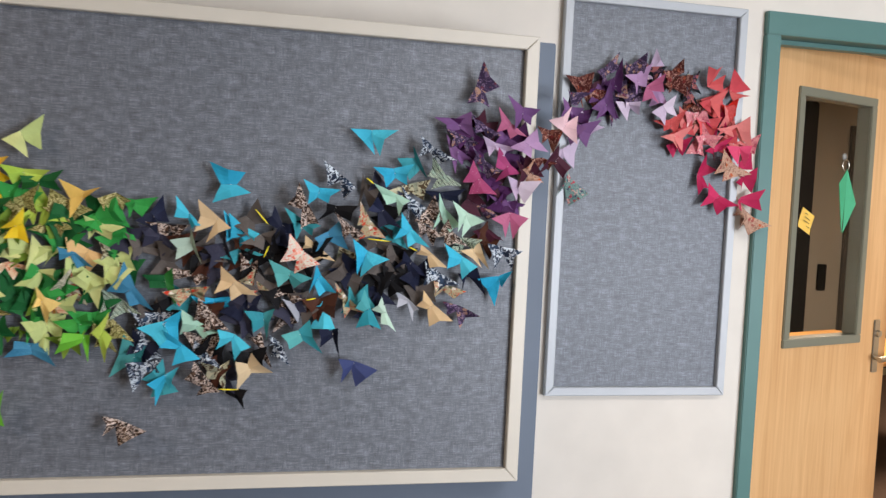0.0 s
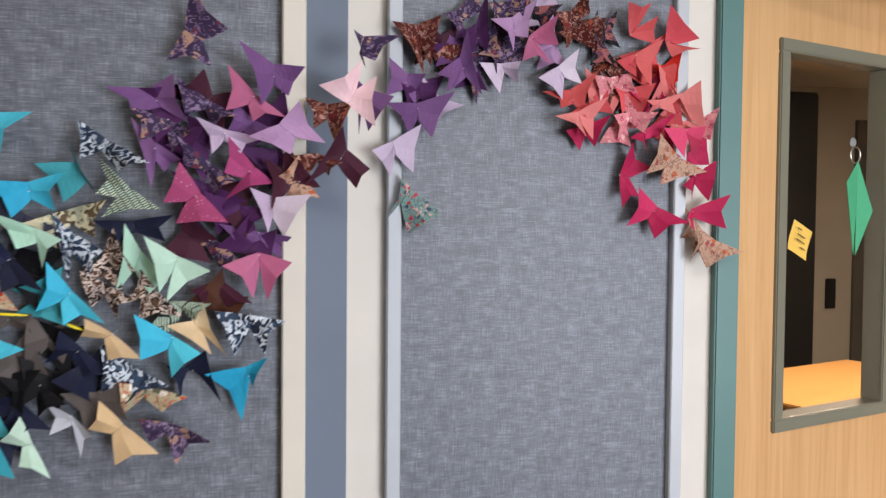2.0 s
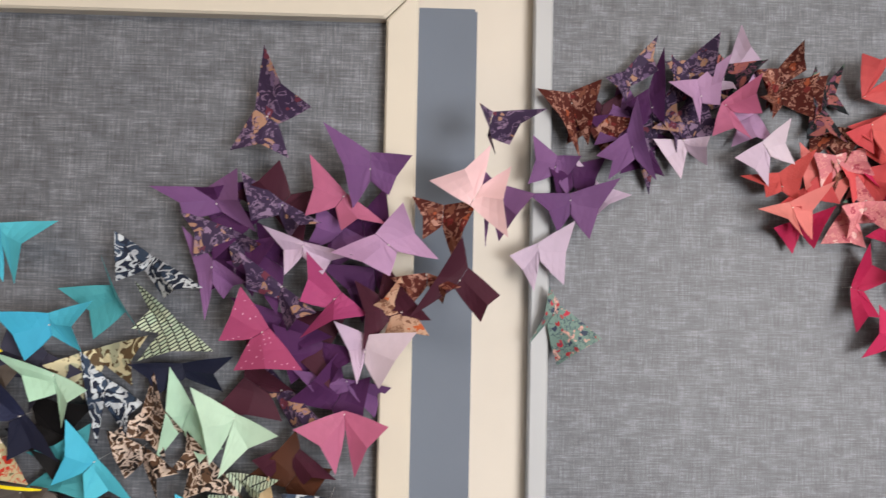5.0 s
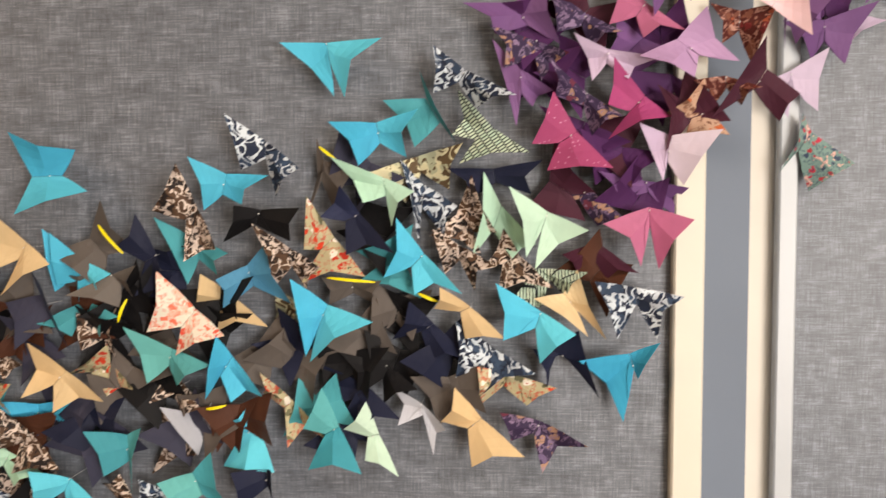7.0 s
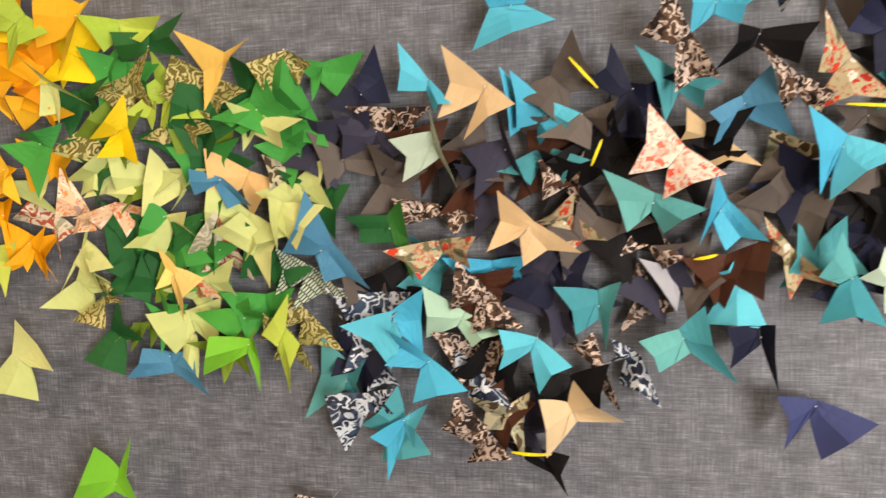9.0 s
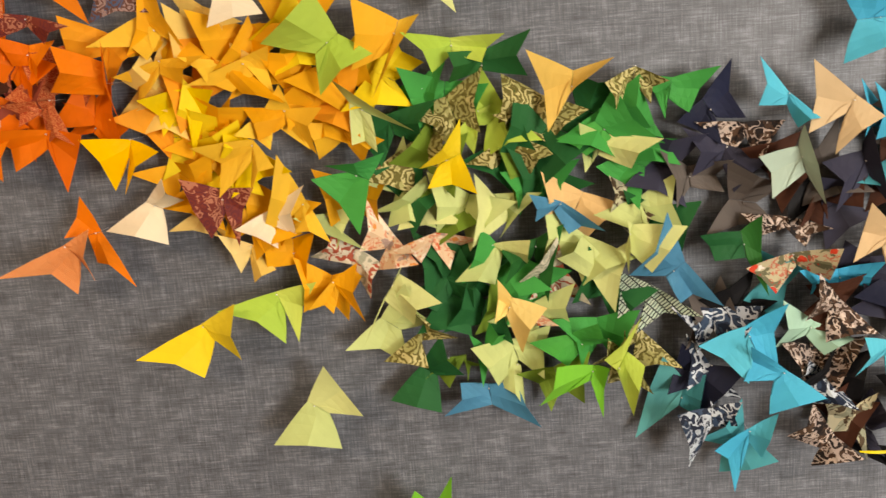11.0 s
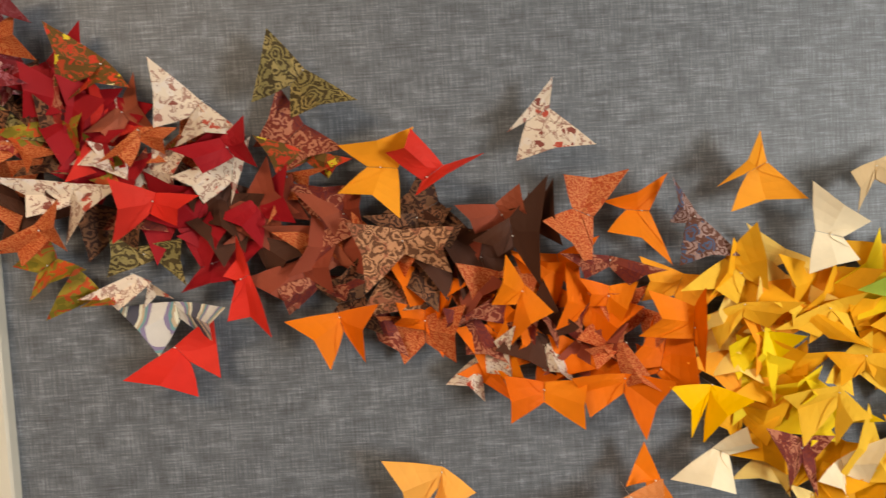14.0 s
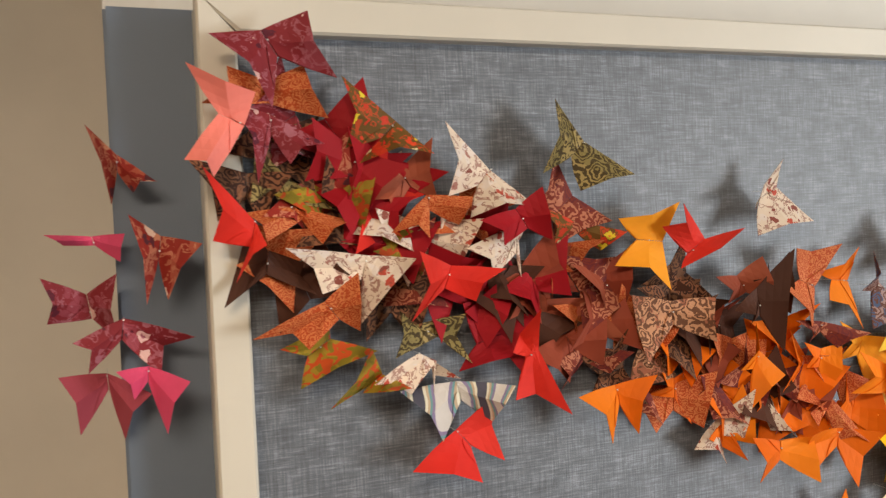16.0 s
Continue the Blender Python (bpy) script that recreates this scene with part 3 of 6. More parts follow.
def wing_bm(side, u, d, tip_u, tip_d, curl, head, tail, notch, crease):
    """One folded wing: a sheet from the body to its two tips, with a crease, a folded flap and real thickness."""
    (ul, ua), (dl, da) = u, d
    U = Vector((side * ul * math.sin(radians(ua)), ul * math.cos(radians(ua)), tip_u))
    D = Vector((side * dl * math.sin(radians(da)), dl * math.cos(radians(da)), tip_d))
    mid = (U + D) / 2
    inward = Vector((0, 0, 0)) - mid
    H, T = Vector((side * 0.0002, head, 0.005)), Vector((side * 0.0002, -tail, 0.004))
    NU, NV = 4, 4
    fat = 0.015

    def away(tip):
        v = Vector((tip.x, tip.y, 0)) - Vector((mid.x, mid.y, 0))
        return v.normalized() * (fat * tip.length) if v.length > 1e-6 else v

    edge_u, edge_d = away(U), away(D)
    flap = 0.35 + 0.30 * notch / 0.30
    th = 0.0008

    def at(a, b):
        inner = H.lerp(T, b)
        outer = U.lerp(D, b)
        outer = outer + inward * (notch * (1 - abs(2 * b - 1)))
        p = inner.lerp(outer, a)
        swell = math.sin(math.pi * min(1.0, a * 1.15)) if a < 0.87 else 0.0
        p += (edge_u * (1 - b) ** 2 + edge_d * b ** 2) * swell
        bend = (inner.z + (outer.z - inner.z) * a ** curl)
        p.z = bend + crease * a * (1 - abs(2 * b - 1)) - 0.0015 * math.sin(math.pi * a)
        return p

    bm = bmesh.new()

    def sheet(a0, a1, b0, b1, nu, nv, lift, taper=0.0):
        top = [[bm.verts.new(at(a0 + (a1 - a0) * i / nu * (1 - taper * (1 - j / nv)), b0 + (b1 - b0) * j / nv) + Vector((0, 0, lift))) for j in range(nv + 1)] for i in range(nu + 1)]
        low = [[bm.verts.new(v.co - Vector((0, 0, th))) for v in row] for row in top]
        for i in range(nu):
            for j in range(nv):
                bm.faces.new((top[i][j], top[i + 1][j], top[i + 1][j + 1], top[i][j + 1]))
                bm.faces.new((low[i][j + 1], low[i + 1][j + 1], low[i + 1][j], low[i][j]))
        rim_t = [top[i][0] for i in range(nu + 1)] + [top[nu][j] for j in range(1, nv + 1)] + [top[i][nv] for i in range(nu - 1, -1, -1)] + [top[0][j] for j in range(nv - 1, 0, -1)]
        rim_l = [low[i][0] for i in range(nu + 1)] + [low[nu][j] for j in range(1, nv + 1)] + [low[i][nv] for i in range(nu - 1, -1, -1)] + [low[0][j] for j in range(nv - 1, 0, -1)]
        n = len(rim_t)
        for i in range(n):
            bm.faces.new((rim_t[i], rim_l[i], rim_l[(i + 1) % n], rim_t[(i + 1) % n]))

    sheet(0, 1, 0, 1, NU, NV, 0.0)
    sheet(0.02, flap, 0.50, 0.98, 3, 3, 0.0014, 0.85)
    bmesh.ops.recalc_face_normals(bm, faces=bm.faces)
    return bm


def pin_mesh():
    bm = bmesh.new()
    bmesh.ops.create_uvsphere(bm, u_segments=8, v_segments=6, radius=0.0009)
    rod_bm((0, 0, 0), (0, 0, -0.052), 0.0002, 4, bm)
    me = bpy.data.meshes.new("pin_head")
    bm.to_mesh(me)
    bm.free()
    me.materials.append(PIN)
    return me


PIN_MESH = pin_mesh()


def folded(x, z, turn, left, right, level, base):
    """The pose of a butterfly at x, z and the meshes of its two wings. left and right: length and angle of the upper tip, then of the lower tip, from its head."""
    y = (BOARD_Y if base is None else base) - 0.0035 - 0.0135 * level - rng.uniform(0, 0.007)
    if base is None and (x < -1.143 or x > 1.25 or z > 1.99):
        y -= 0.018
    body = min(0.030, 0.30 * max(left[0], right[0]))

    def crossing(i):
        # where the line between the two tips crosses the body's axis
        xl, yl = -left[i] * math.sin(radians(left[i + 1])), left[i] * math.cos(radians(left[i + 1]))
        xr, yr = right[i] * math.sin(radians(right[i + 1])), right[i] * math.cos(radians(right[i + 1]))
        return yl + (yr - yl) * (-xl) / max(0.01, xr - xl)

    head = max(0.003, min(body, 0.62 * crossing(0)))
    tail = max(0.004, min(body, -0.35 * crossing(2)))
    wings = []
    for side, w, nm in ((-1, left, "left_wing"), (1, right, "right_wing")):
        tu, td = rng.uniform(0.007, 0.030), rng.uniform(0.003, 0.019)
        curl, notch = rng.uniform(0.9, 1.25), rng.uniform(0.06, 0.30)
        crease = rng.choice((-1, 1, 1, 1)) * rng.uniform(0.007, 0.019)
        wings.append((nm, wing_bm(side, w[:2], w[2:], tu, td, curl, head, tail, notch, crease)))
    return pose(x, y, z, 90, -turn, 0), wings


def butterfly(stock_name, x, z, turn, left, right, level=1, base=None):
    """A folded paper butterfly pinned at x, z."""
    b = new("paper_butterfly")
    b.matrix_world, wings = folded(x, z, turn, left, right, level, base)
    for nm, bm in wings:
        ob_from(nm, bm, PAPERS[stock_name], b)
    p = new("pin_head", PIN_MESH)
    p.parent = b
    p.location = (0, rng.uniform(-0.004, 0.004), 0.0075)
    tagged(b, "folded " + WORDS[stock_name] + (" butterfly pinned up" if "paper" in WORDS[stock_name] else " paper butterfly pinned to the board"), "paper butterfly", "paper butterflies")
    return b


HEAP = {}


def hidden(stock_name, x, z, turn, left, right, level=0, base=None):
    """A butterfly mostly covered by the others: joined with those of its kind of paper."""
    m, wings = folded(x, z, turn, left, right, level, base)
    verts, faces = HEAP.setdefault(stock_name, ([], []))
    for _, bm in wings:
        start = len(verts)
        bm.verts.index_update()
        verts.extend((m @ v.co)[:] for v in bm.verts)
        faces.extend(tuple(start + v.index for v in f.verts) for f in bm.faces)
        bm.free()


def lay_heap():
    me = bpy.data.meshes.new("paper_butterflies")
    verts, faces, slots = [], [], []
    for i, (nm, (vs, fs)) in enumerate(HEAP.items()):
        me.materials.append(PAPERS[nm])
        start = len(verts)
        verts.extend(vs)
        faces.extend(tuple(start + k for k in f) for f in fs)
        slots.extend([i] * len(fs))
    me.from_pydata(verts, [], faces)
    for poly, s in zip(me.polygons, slots):
        poly.material_index = s
    me.update()
    tagged(new("paper_butterflies", me), "half-covered folded paper butterflies under the outer layer", "paper butterflies", kind="stuff")


EDGE = painted("yellow_paper_edge", "e8d420", 0.6, 30, 0.05)


def paper_edge(x0, z0, x1, z1):
    """A narrow turned-over yellow edge of folded paper."""
    a, b = Vector((x0, 0, z0)), Vector((x1, 0, z1))
    ob = new("paper_strip")
    ob.location = (x0, BOARD_Y - 0.036, z0)
    d = b - a
    n = Vector((-d.z, 0, d.x)).normalized() * 0.0017
    bm = bmesh.new()
    rows = []
    for i in range(6):
        f = i / 5
        p = d * f + Vector((0, -0.004 * math.sin(math.pi * f), 0))
        k = 1.0 - 0.6 * abs(2 * f - 1) ** 3
        rows.append([bm.verts.new(q) for q in (p - n * k, p + n * k + Vector((0, 0.001, 0)), p + n * k + Vector((0, 0.002, 0)), p - n * k + Vector((0, 0.001, 0)))])
    for r0, r1 in zip(rows, rows[1:]):
        for i in range(4):
            bm.faces.new((r0[i], r0[(i + 1) % 4], r1[(i + 1) % 4], r1[i]))
    bm.faces.new(rows[0][::-1])
    bm.faces.new(rows[-1])
    bmesh.ops.recalc_face_normals(bm, faces=bm.faces)
    ob_from("strip", bm, EDGE, ob)
    tagged(ob, "narrow bright yellow turned paper edge among the butterflies", "paper strip", "yellow paper strips")



# narrow board
butterfly("fbrown", 1.519, 1.963, 13, (0.056, 58, 0.083, 175), (0.054, 63, 0.066, 172), 1, small_wall)
butterfly("purple", 1.496, 1.870, -8, (0.056, 48, 0.049, 132), (0.037, 61, 0.05, 147), 1, small_wall)
hidden("lilac", 1.557, 1.830, -30, (0.06, 57, 0.041, 157), (0.054, 58, 0.041, 163), 0, small_wall)
butterfly("purple", 1.517, 1.816, 1, (0.063, 78, 0.046, 157), (0.076, 63, 0.058, 154), 2, small_wall)
butterfly("lilac", 1.471, 1.752, 8, (0.043, 100, 0.064, 167), (0.066, 62, 0.066, 153), 2, small_wall)
butterfly("floral", 1.500, 1.660, -35, (0.038, 54, 0.064, 177), (0.076, 85, 0.078, 143), 1, small_wall)
butterfly("fpurple", 1.604, 1.998, 23, (0.041, 67, 0.031, 145), (0.079, 53, 0.043, 92), 1, small_wall)
butterfly("dkpurple", 1.636, 1.962, 9, (0.039, 78, 0.032, 139), (0.089, 20, 0.031, 153), 1, small_wall)
butterfly("purple", 1.605, 1.900, 19, (0.058, 88, 0.062, 125), (0.073, 23, 0.061, 161), 2, small_wall)
butterfly("fpurple", 1.692, 2.012, 10, (0.044, 65, 0.039, 165), (0.073, 45, 0.04, 146), 1, small_wall)
butterfly("fpurple", 1.645, 1.941, 22, (0.057, 79, 0.108, 154), (0.055, 50, 0.041, 127), 0, small_wall)
butterfly("mauve", 1.704, 1.979, 12, (0.051, 60, 0.043, 169), (0.076, 49, 0.031, 134), 2, small_wall)
butterfly("pink", 1.738, 1.966, 52, (0.053, 107, 0.067, 169), (0.064, 102, 0.058, 155), 2, small_wall)
butterfly("lilac", 1.685, 1.911, 21, (0.046, 65, 0.056, 153), (0.034, 99, 0.047, 161), 1, small_wall)
hidden("fpurple", 1.694, 1.926, -3, (0.051, 69, 0.044, 162), (0.06, 62, 0.044, 154), 0, small_wall)
butterfly("lilac", 1.766, 2.017, 57, (0.043, 74, 0.031, 142), (0.072, 61, 0.04, 117), 0, small_wall)
butterfly("fbrown", 1.828, 2.004, 13, (0.044, 57, 0.047, 138), (0.065, 39, 0.036, 78), 1, small_wall)
butterfly("fbrown", 1.829, 1.982, 13, (0.042, 86, 0.04, 141), (0.058, 69, 0.057, 138), 1, small_wall)
butterfly("fdark", 1.903, 1.986, 6, (0.034, 87, 0.047, 148), (0.056, 32, 0.041, 141), 0, small_wall)
butterfly("lilac", 1.801, 1.905, 31, (0.053, 80, 0.059, 151), (0.053, 70, 0.051, 150), 2, small_wall)
butterfly("coralgrid", 1.831, 1.849, 11, (0.07, 69, 0.031, 113), (0.07, 50, 0.031, 144), 1, small_wall)
butterfly("salmon", 1.841, 1.814, 21, (0.06, 71, 0.042, 179), (0.069, 74, 0.052, 168), 2, small_wall)
butterfly("crimson", 1.864, 1.797, 1, (0.052, 100, 0.049, 161), (0.058, 64, 0.042, 156), 0, small_wall)
butterfly("coral", 1.951, 1.984, -226, (0.052, 116, 0.073, 170), (0.06, 119, 0.075, 166), 1, small_wall)
butterfly("coral", 2.029, 1.975, 73, (0.034, 125, 0.076, 188), (0.068, 71, 0.07, 157), 1, small_wall)
butterfly("coral", 1.957, 1.939, 6, (0.044, 100, 0.042, 175), (0.071, 64, 0.069, 160), 2, small_wall)
# red sheet standing in for a small red lens glow
hidden("red", 2.035, 1.912, -2, (0.034, 63, 0.043, 155), (0.06, 32, 0.042, 135), 0, small_wall)
butterfly("pinkpat", 1.915, 1.888, 22, (0.044, 53, 0.051, 131), (0.043, 85, 0.061, 131), 1, small_wall)
butterfly("salmon", 2.063, 1.844, 20, (0.056, 9, 0.039, 196), (0.064, 54, 0.07, 153), 1, small_wall)
butterfly("salmon", 2.011, 1.847, -14, (0.039, 100, 0.032, 144), (0.059, 51, 0.037, 112), 2, small_wall)
butterfly("pinkpat", 1.954, 1.827, -11, (0.039, 109, 0.065, 166), (0.053, 77, 0.047, 137), 1, small_wall)
butterfly("crimson", 1.988, 1.792, 0, (0.041, 111, 0.045, 181), (0.081, 58, 0.034, 102), 1, small_wall)
butterfly("hotpink", 2.071, 1.796, 17, (0.059, 72, 0.058, 154), (0.036, 96, 0.065, 176), 2, small_wall)
butterfly("fcream", 2.038, 1.729, -51, (0.064, 74, 0.063, 163), (0.077, 52, 0.054, 161), 2, small_wall)
hidden("pinkpat", 2.106, 1.800, 14, (0.034, 65, 0.035, 176), (0.06, 55, 0.035, 142), 0, small_wall)
butterfly("crimson", 1.937, 1.702, 75, (0.065, 100, 0.055, 145), (0.068, 89, 0.07, 150), 1, small_wall)
butterfly("crimson", 2.007, 1.629, -41, (0.06, 75, 0.066, 157), (0.075, 65, 0.054, 138), 1, small_wall)
butterfly("crimson", 2.098, 1.703, -5, (0.034, 129, 0.05, 173), (0.049, 43, 0.057, 147), 1, small_wall)
butterfly("crimson", 2.094, 1.634, 6, (0.041, 135, 0.041, 179), (0.085, 73, 0.081, 124), 1, small_wall)
butterfly("fcream", 2.115, 1.570, -38, (0.041, 77, 0.052, 181), (0.087, 66, 0.055, 136), 2, small_wall)

# across the corner
butterfly("fpurple", 1.377, 1.881, -12, (0.021, 59, 0.041, 199), (0.062, 67, 0.035, 133), 1, corner)
butterfly("purple", 1.382, 1.799, -12, (0.04, 44, 0.061, 183), (0.043, 79, 0.053, 161), 0, corner)
butterfly("palepink", 1.359, 1.792, -210, (0.056, 70, 0.053, 162), (0.052, 78, 0.06, 166), 2, corner)
butterfly("fbrown", 1.326, 1.775, -4, (0.04, 65, 0.036, 146), (0.041, 64, 0.053, 163), 0, corner)
butterfly("dkplum", 1.347, 1.705, -32, (0.045, 33, 0.071, 160), (0.046, 81, 0.053, 123), 1, corner)

# purple on the main board
butterfly("fbrown", 1.309, 1.707, 7, (0.04, 88, 0.036, 147), (0.04, 114, 0.036, 156), 0)
butterfly("fpurple", 1.129, 1.879, 59, (0.055, 77, 0.053, 150), (0.074, 58, 0.051, 137), 1)
butterfly("purple", 1.245, 1.822, 1, (0.069, 46, 0.047, 156), (0.048, 73, 0.036, 145), 2)
butterfly("pink", 1.214, 1.790, -36, (0.059, 73, 0.044, 154), (0.058, 83, 0.036, 143), 1)
butterfly("purple", 1.076, 1.782, 31, (0.073, 46, 0.038, 90), (0.045, 66, 0.054, 156), 1)
butterfly("fpurple", 1.148, 1.780, -20, (0.059, 70, 0.036, 138), (0.048, 92, 0.036, 146), 1)
butterfly("purple", 1.074, 1.710, 2, (0.057, 34, 0.057, 173), (0.041, 113, 0.036, 159), 1)
butterfly("fpurple", 1.092, 1.751, -8, (0.06, 76, 0.047, 136), (0.04, 102, 0.045, 164), 1)
butterfly("lilac", 1.174, 1.736, -6, (0.046, 69, 0.037, 156), (0.057, 93, 0.038, 137), 2)
butterfly("mauve", 1.265, 1.741, 52, (0.06, 49, 0.036, 135), (0.047, 73, 0.059, 158), 1)
hidden("dkpurple", 1.250, 1.712, 11, (0.06, 74, 0.06, 159), (0.06, 127, 0.053, 167), 0)
hidden("purple", 1.212, 1.753, -46, (0.044, 86, 0.046, 164), (0.06, 65, 0.042, 146), 0)
butterfly("magenta", 1.212, 1.682, -45, (0.058, 79, 0.039, 143), (0.04, 74, 0.059, 175), 2)
butterfly("fpurple", 1.150, 1.689, -14, (0.059, 61, 0.036, 105), (0.048, 107, 0.047, 157), 1)
butterfly("dots", 1.132, 1.642, -58, (0.054, 81, 0.046, 160), (0.061, 71, 0.049, 156), 2)
butterfly("fcream", 1.282, 1.666, -70, (0.04, 71, 0.044, 161), (0.04, 58, 0.036, 143), 0)
butterfly("lilac", 1.244, 1.624, -5, (0.047, 52, 0.036, 173), (0.06, 63, 0.043, 153), 2)
hidden("dkpurple", 1.194, 1.621, -13, (0.06, 73, 0.048, 152), (0.052, 76, 0.047, 161), 0)
hidden("dkpurple", 1.150, 1.658, -22, (0.06, 91, 0.051, 160), (0.06, 89, 0.051, 160), 0)
butterfly("purple", 1.223, 1.587, 13, (0.06, 63, 0.036, 107), (0.05, 109, 0.05, 153), 0)
butterfly("fpurple", 1.151, 1.577, -37, (0.05, 72, 0.043, 146), (0.06, 88, 0.043, 124), 0)
butterfly("pink", 1.223, 1.556, 5, (0.056, 102, 0.067, 168), (0.05, 108, 0.071, 175), 2)
hidden("dkplum", 1.165, 1.514, -31, (0.043, 136, 0.04, 176), (0.06, 93, 0.043, 132), 0)

# teal on the main board
butterfly("mint", 1.104, 1.547, -18, (0.057, 68, 0.052, 172), (0.052, 89, 0.062, 174), 2)
hidden("mint", 1.047, 1.547, -19, (0.057, 36, 0.06, 167), (0.056, 106, 0.053, 141), 0)
butterfly("teal", 0.843, 1.752, 9, (0.056, 78, 0.062, 180), (0.068, 94, 0.067, 169), 1)
butterfly("teal", 0.493, 1.597, -268, (0.063, 47, 0.055, 158), (0.075, 49, 0.049, 141), 1)
butterfly("teal", 0.906, 1.646, 11, (0.06, 66, 0.044, 139), (0.056, 72, 0.044, 141), 2)
hidden("tealdk", 0.970, 1.674, 30, (0.06, 49, 0.049, 123), (0.05, 11, 0.046, 174), 0)
butterfly("camonavy", 1.006, 1.717, -34, (0.047, 82, 0.042, 157), (0.069, 80, 0.044, 124), 1)
butterfly("aztec", 1.033, 1.647, -55, (0.057, 89, 0.04, 149), (0.057, 61, 0.048, 164), 2)
butterfly("camonavy", 0.767, 1.635, -3, (0.057, 55, 0.044, 137), (0.051, 122, 0.065, 166), 1)
butterfly("teal", 0.713, 1.583, -10, (0.054, 57, 0.038, 147), (0.059, 66, 0.033, 120), 1)
butterfly("camobrown", 0.682, 1.553, -45, (0.062, 64, 0.048, 133), (0.055, 99, 0.061, 146), 2)
butterfly("black", 0.757, 1.549, -23, (0.026, 86, 0.055, 150), (0.057, 58, 0.051, 105), 1)
butterfly("mint", 0.912, 1.591, 8, (0.067, 58, 0.036, 131), (0.04, 118, 0.056, 178), 2)
hidden("greycloth", 0.833, 1.604, -9, (0.04, 19, 0.06, 172), (0.04, 81, 0.058, 154), 0)
butterfly("camonavy", 0.956, 1.574, -5, (0.051, 37, 0.059, 181), (0.045, 103, 0.057, 147), 0)
butterfly("camobrown", 1.000, 1.510, 5, (0.04, 48, 0.036, 148), (0.051, 120, 0.056, 164), 0)
hidden("camotan", 0.949, 1.617, 18, (0.06, 88, 0.055, 149), (0.059, 90, 0.055, 151), 0)
butterfly("navy", 0.876, 1.547, -64, (0.04, 84, 0.038, 154), (0.067, 65, 0.046, 126), 2)
butterfly("fred", 0.843, 1.516, -49, (0.061, 72, 0.029, 155), (0.062, 81, 0.058, 164), 1)
butterfly("teal", 0.956, 1.499, -45, (0.055, 76, 0.051, 164), (0.066, 85, 0.045, 144), 2)
hidden("camobrown", 1.010, 1.537, 45, (0.047, 61, 0.041, 161), (0.06, 51, 0.037, 149), 0)
hidden("navy", 1.043, 1.597, 13, (0.057, 69, 0.037, 122), (0.06, 86, 0.05, 130), 0)
hidden("camobrown", 1.064, 1.496, -62, (0.04, 76, 0.037, 171), (0.06, 62, 0.04, 140), 0)
hidden("aztec", 1.097, 1.483, 52, (0.06, 87, 0.045, 131), (0.057, 143, 0.045, 187), 0)
butterfly("tan", 1.134, 1.446, 39, (0.044, 44, 0.045, 168), (0.04, 50, 0.062, 175), 1)
butterfly("camonavy", 1.210, 1.462, -1, (0.052, 78, 0.061, 160), (0.054, 96, 0.06, 157), 2)
butterfly("teal", 1.098, 1.433, -18, (0.064, 73, 0.053, 143), (0.048, 101, 0.058, 162), 2)
butterfly("navy", 1.128, 1.379, -96, (0.04, 170, 0.056, 256), (0.062, 43, 0.036, 292), 0)
butterfly("teal", 1.208, 1.372, 15, (0.064, 71, 0.071, 157), (0.041, 58, 0.018, 175), 1)
butterfly("tan", 1.013, 1.439, -64, (0.042, 115, 0.041, 155), (0.056, 64, 0.036, 121), 2)
butterfly("navy", 0.966, 1.414, -57, (0.04, 95, 0.051, 167), (0.065, 71, 0.041, 123), 0)
hidden("greycloth", 0.925, 1.434, -11, (0.044, 52, 0.06, 156), (0.05, 49, 0.043, 142), 0)
butterfly("teal", 0.839, 1.429, -23, (0.058, 62, 0.054, 180), (0.062, 73, 0.056, 171), 2)
butterfly("greycloth", 0.870, 1.461, 5, (0.04, 66, 0.036, 122), (0.04, 81, 0.036, 133), 0)
butterfly("camotan", 0.800, 1.430, -27, (0.04, 68, 0.057, 162), (0.04, 72, 0.036, 169), 0)
butterfly("camobrown", 0.797, 1.502, 3, (0.056, 45, 0.045, 150), (0.04, 116, 0.047, 159), 1)
butterfly("steel", 0.745, 1.475, 16, (0.039, 80, 0.052, 124), (0.051, 46, 0.062, 139), 1)
butterfly("fcoral", 0.674, 1.426, -40, (0.065, 69, 0.056, 150), (0.053, 73, 0.05, 159), 2)
hidden("tan", 0.716, 1.446, -55, (0.045, 101, 0.048, 165), (0.06, 71, 0.044, 146), 0)
hidden("tealdk", 0.674, 1.508, 10, (0.06, 40, 0.047, 155), (0.048, 106, 0.043, 150), 0)
butterfly("navy", 0.624, 1.498, -60, (0.057, 81, 0.048, 135), (0.052, 100, 0.056, 148), 1)
butterfly("greycloth", 0.573, 1.473, 48, (0.056, 65, 0.039, 142), (0.04, 115, 0.036, 182), 1)
butterfly("teal", 0.530, 1.476, 4, (0.064, 33, 0.036, 111), (0.04, 94, 0.036, 138), 1)
butterfly("tealdk", 0.648, 1.377, -11, (0.066, 67, 0.045, 151), (0.057, 87, 0.037, 152), 2)
butterfly("camobrown", 0.650, 1.333, -40, (0.04, 67, 0.045, 158), (0.04, 84, 0.036, 126), 0)
butterfly("teal", 0.720, 1.368, -34, (0.038, 45, 0.049, 183), (0.059, 93, 0.047, 141), 2)
butterfly("fred", 0.792, 1.318, -44, (0.051, 80, 0.036, 115), (0.06, 84, 0.053, 136), 1)
butterfly("tealdk", 0.852, 1.291, -61, (0.054, 75, 0.036, 146), (0.062, 85, 0.059, 152), 2)
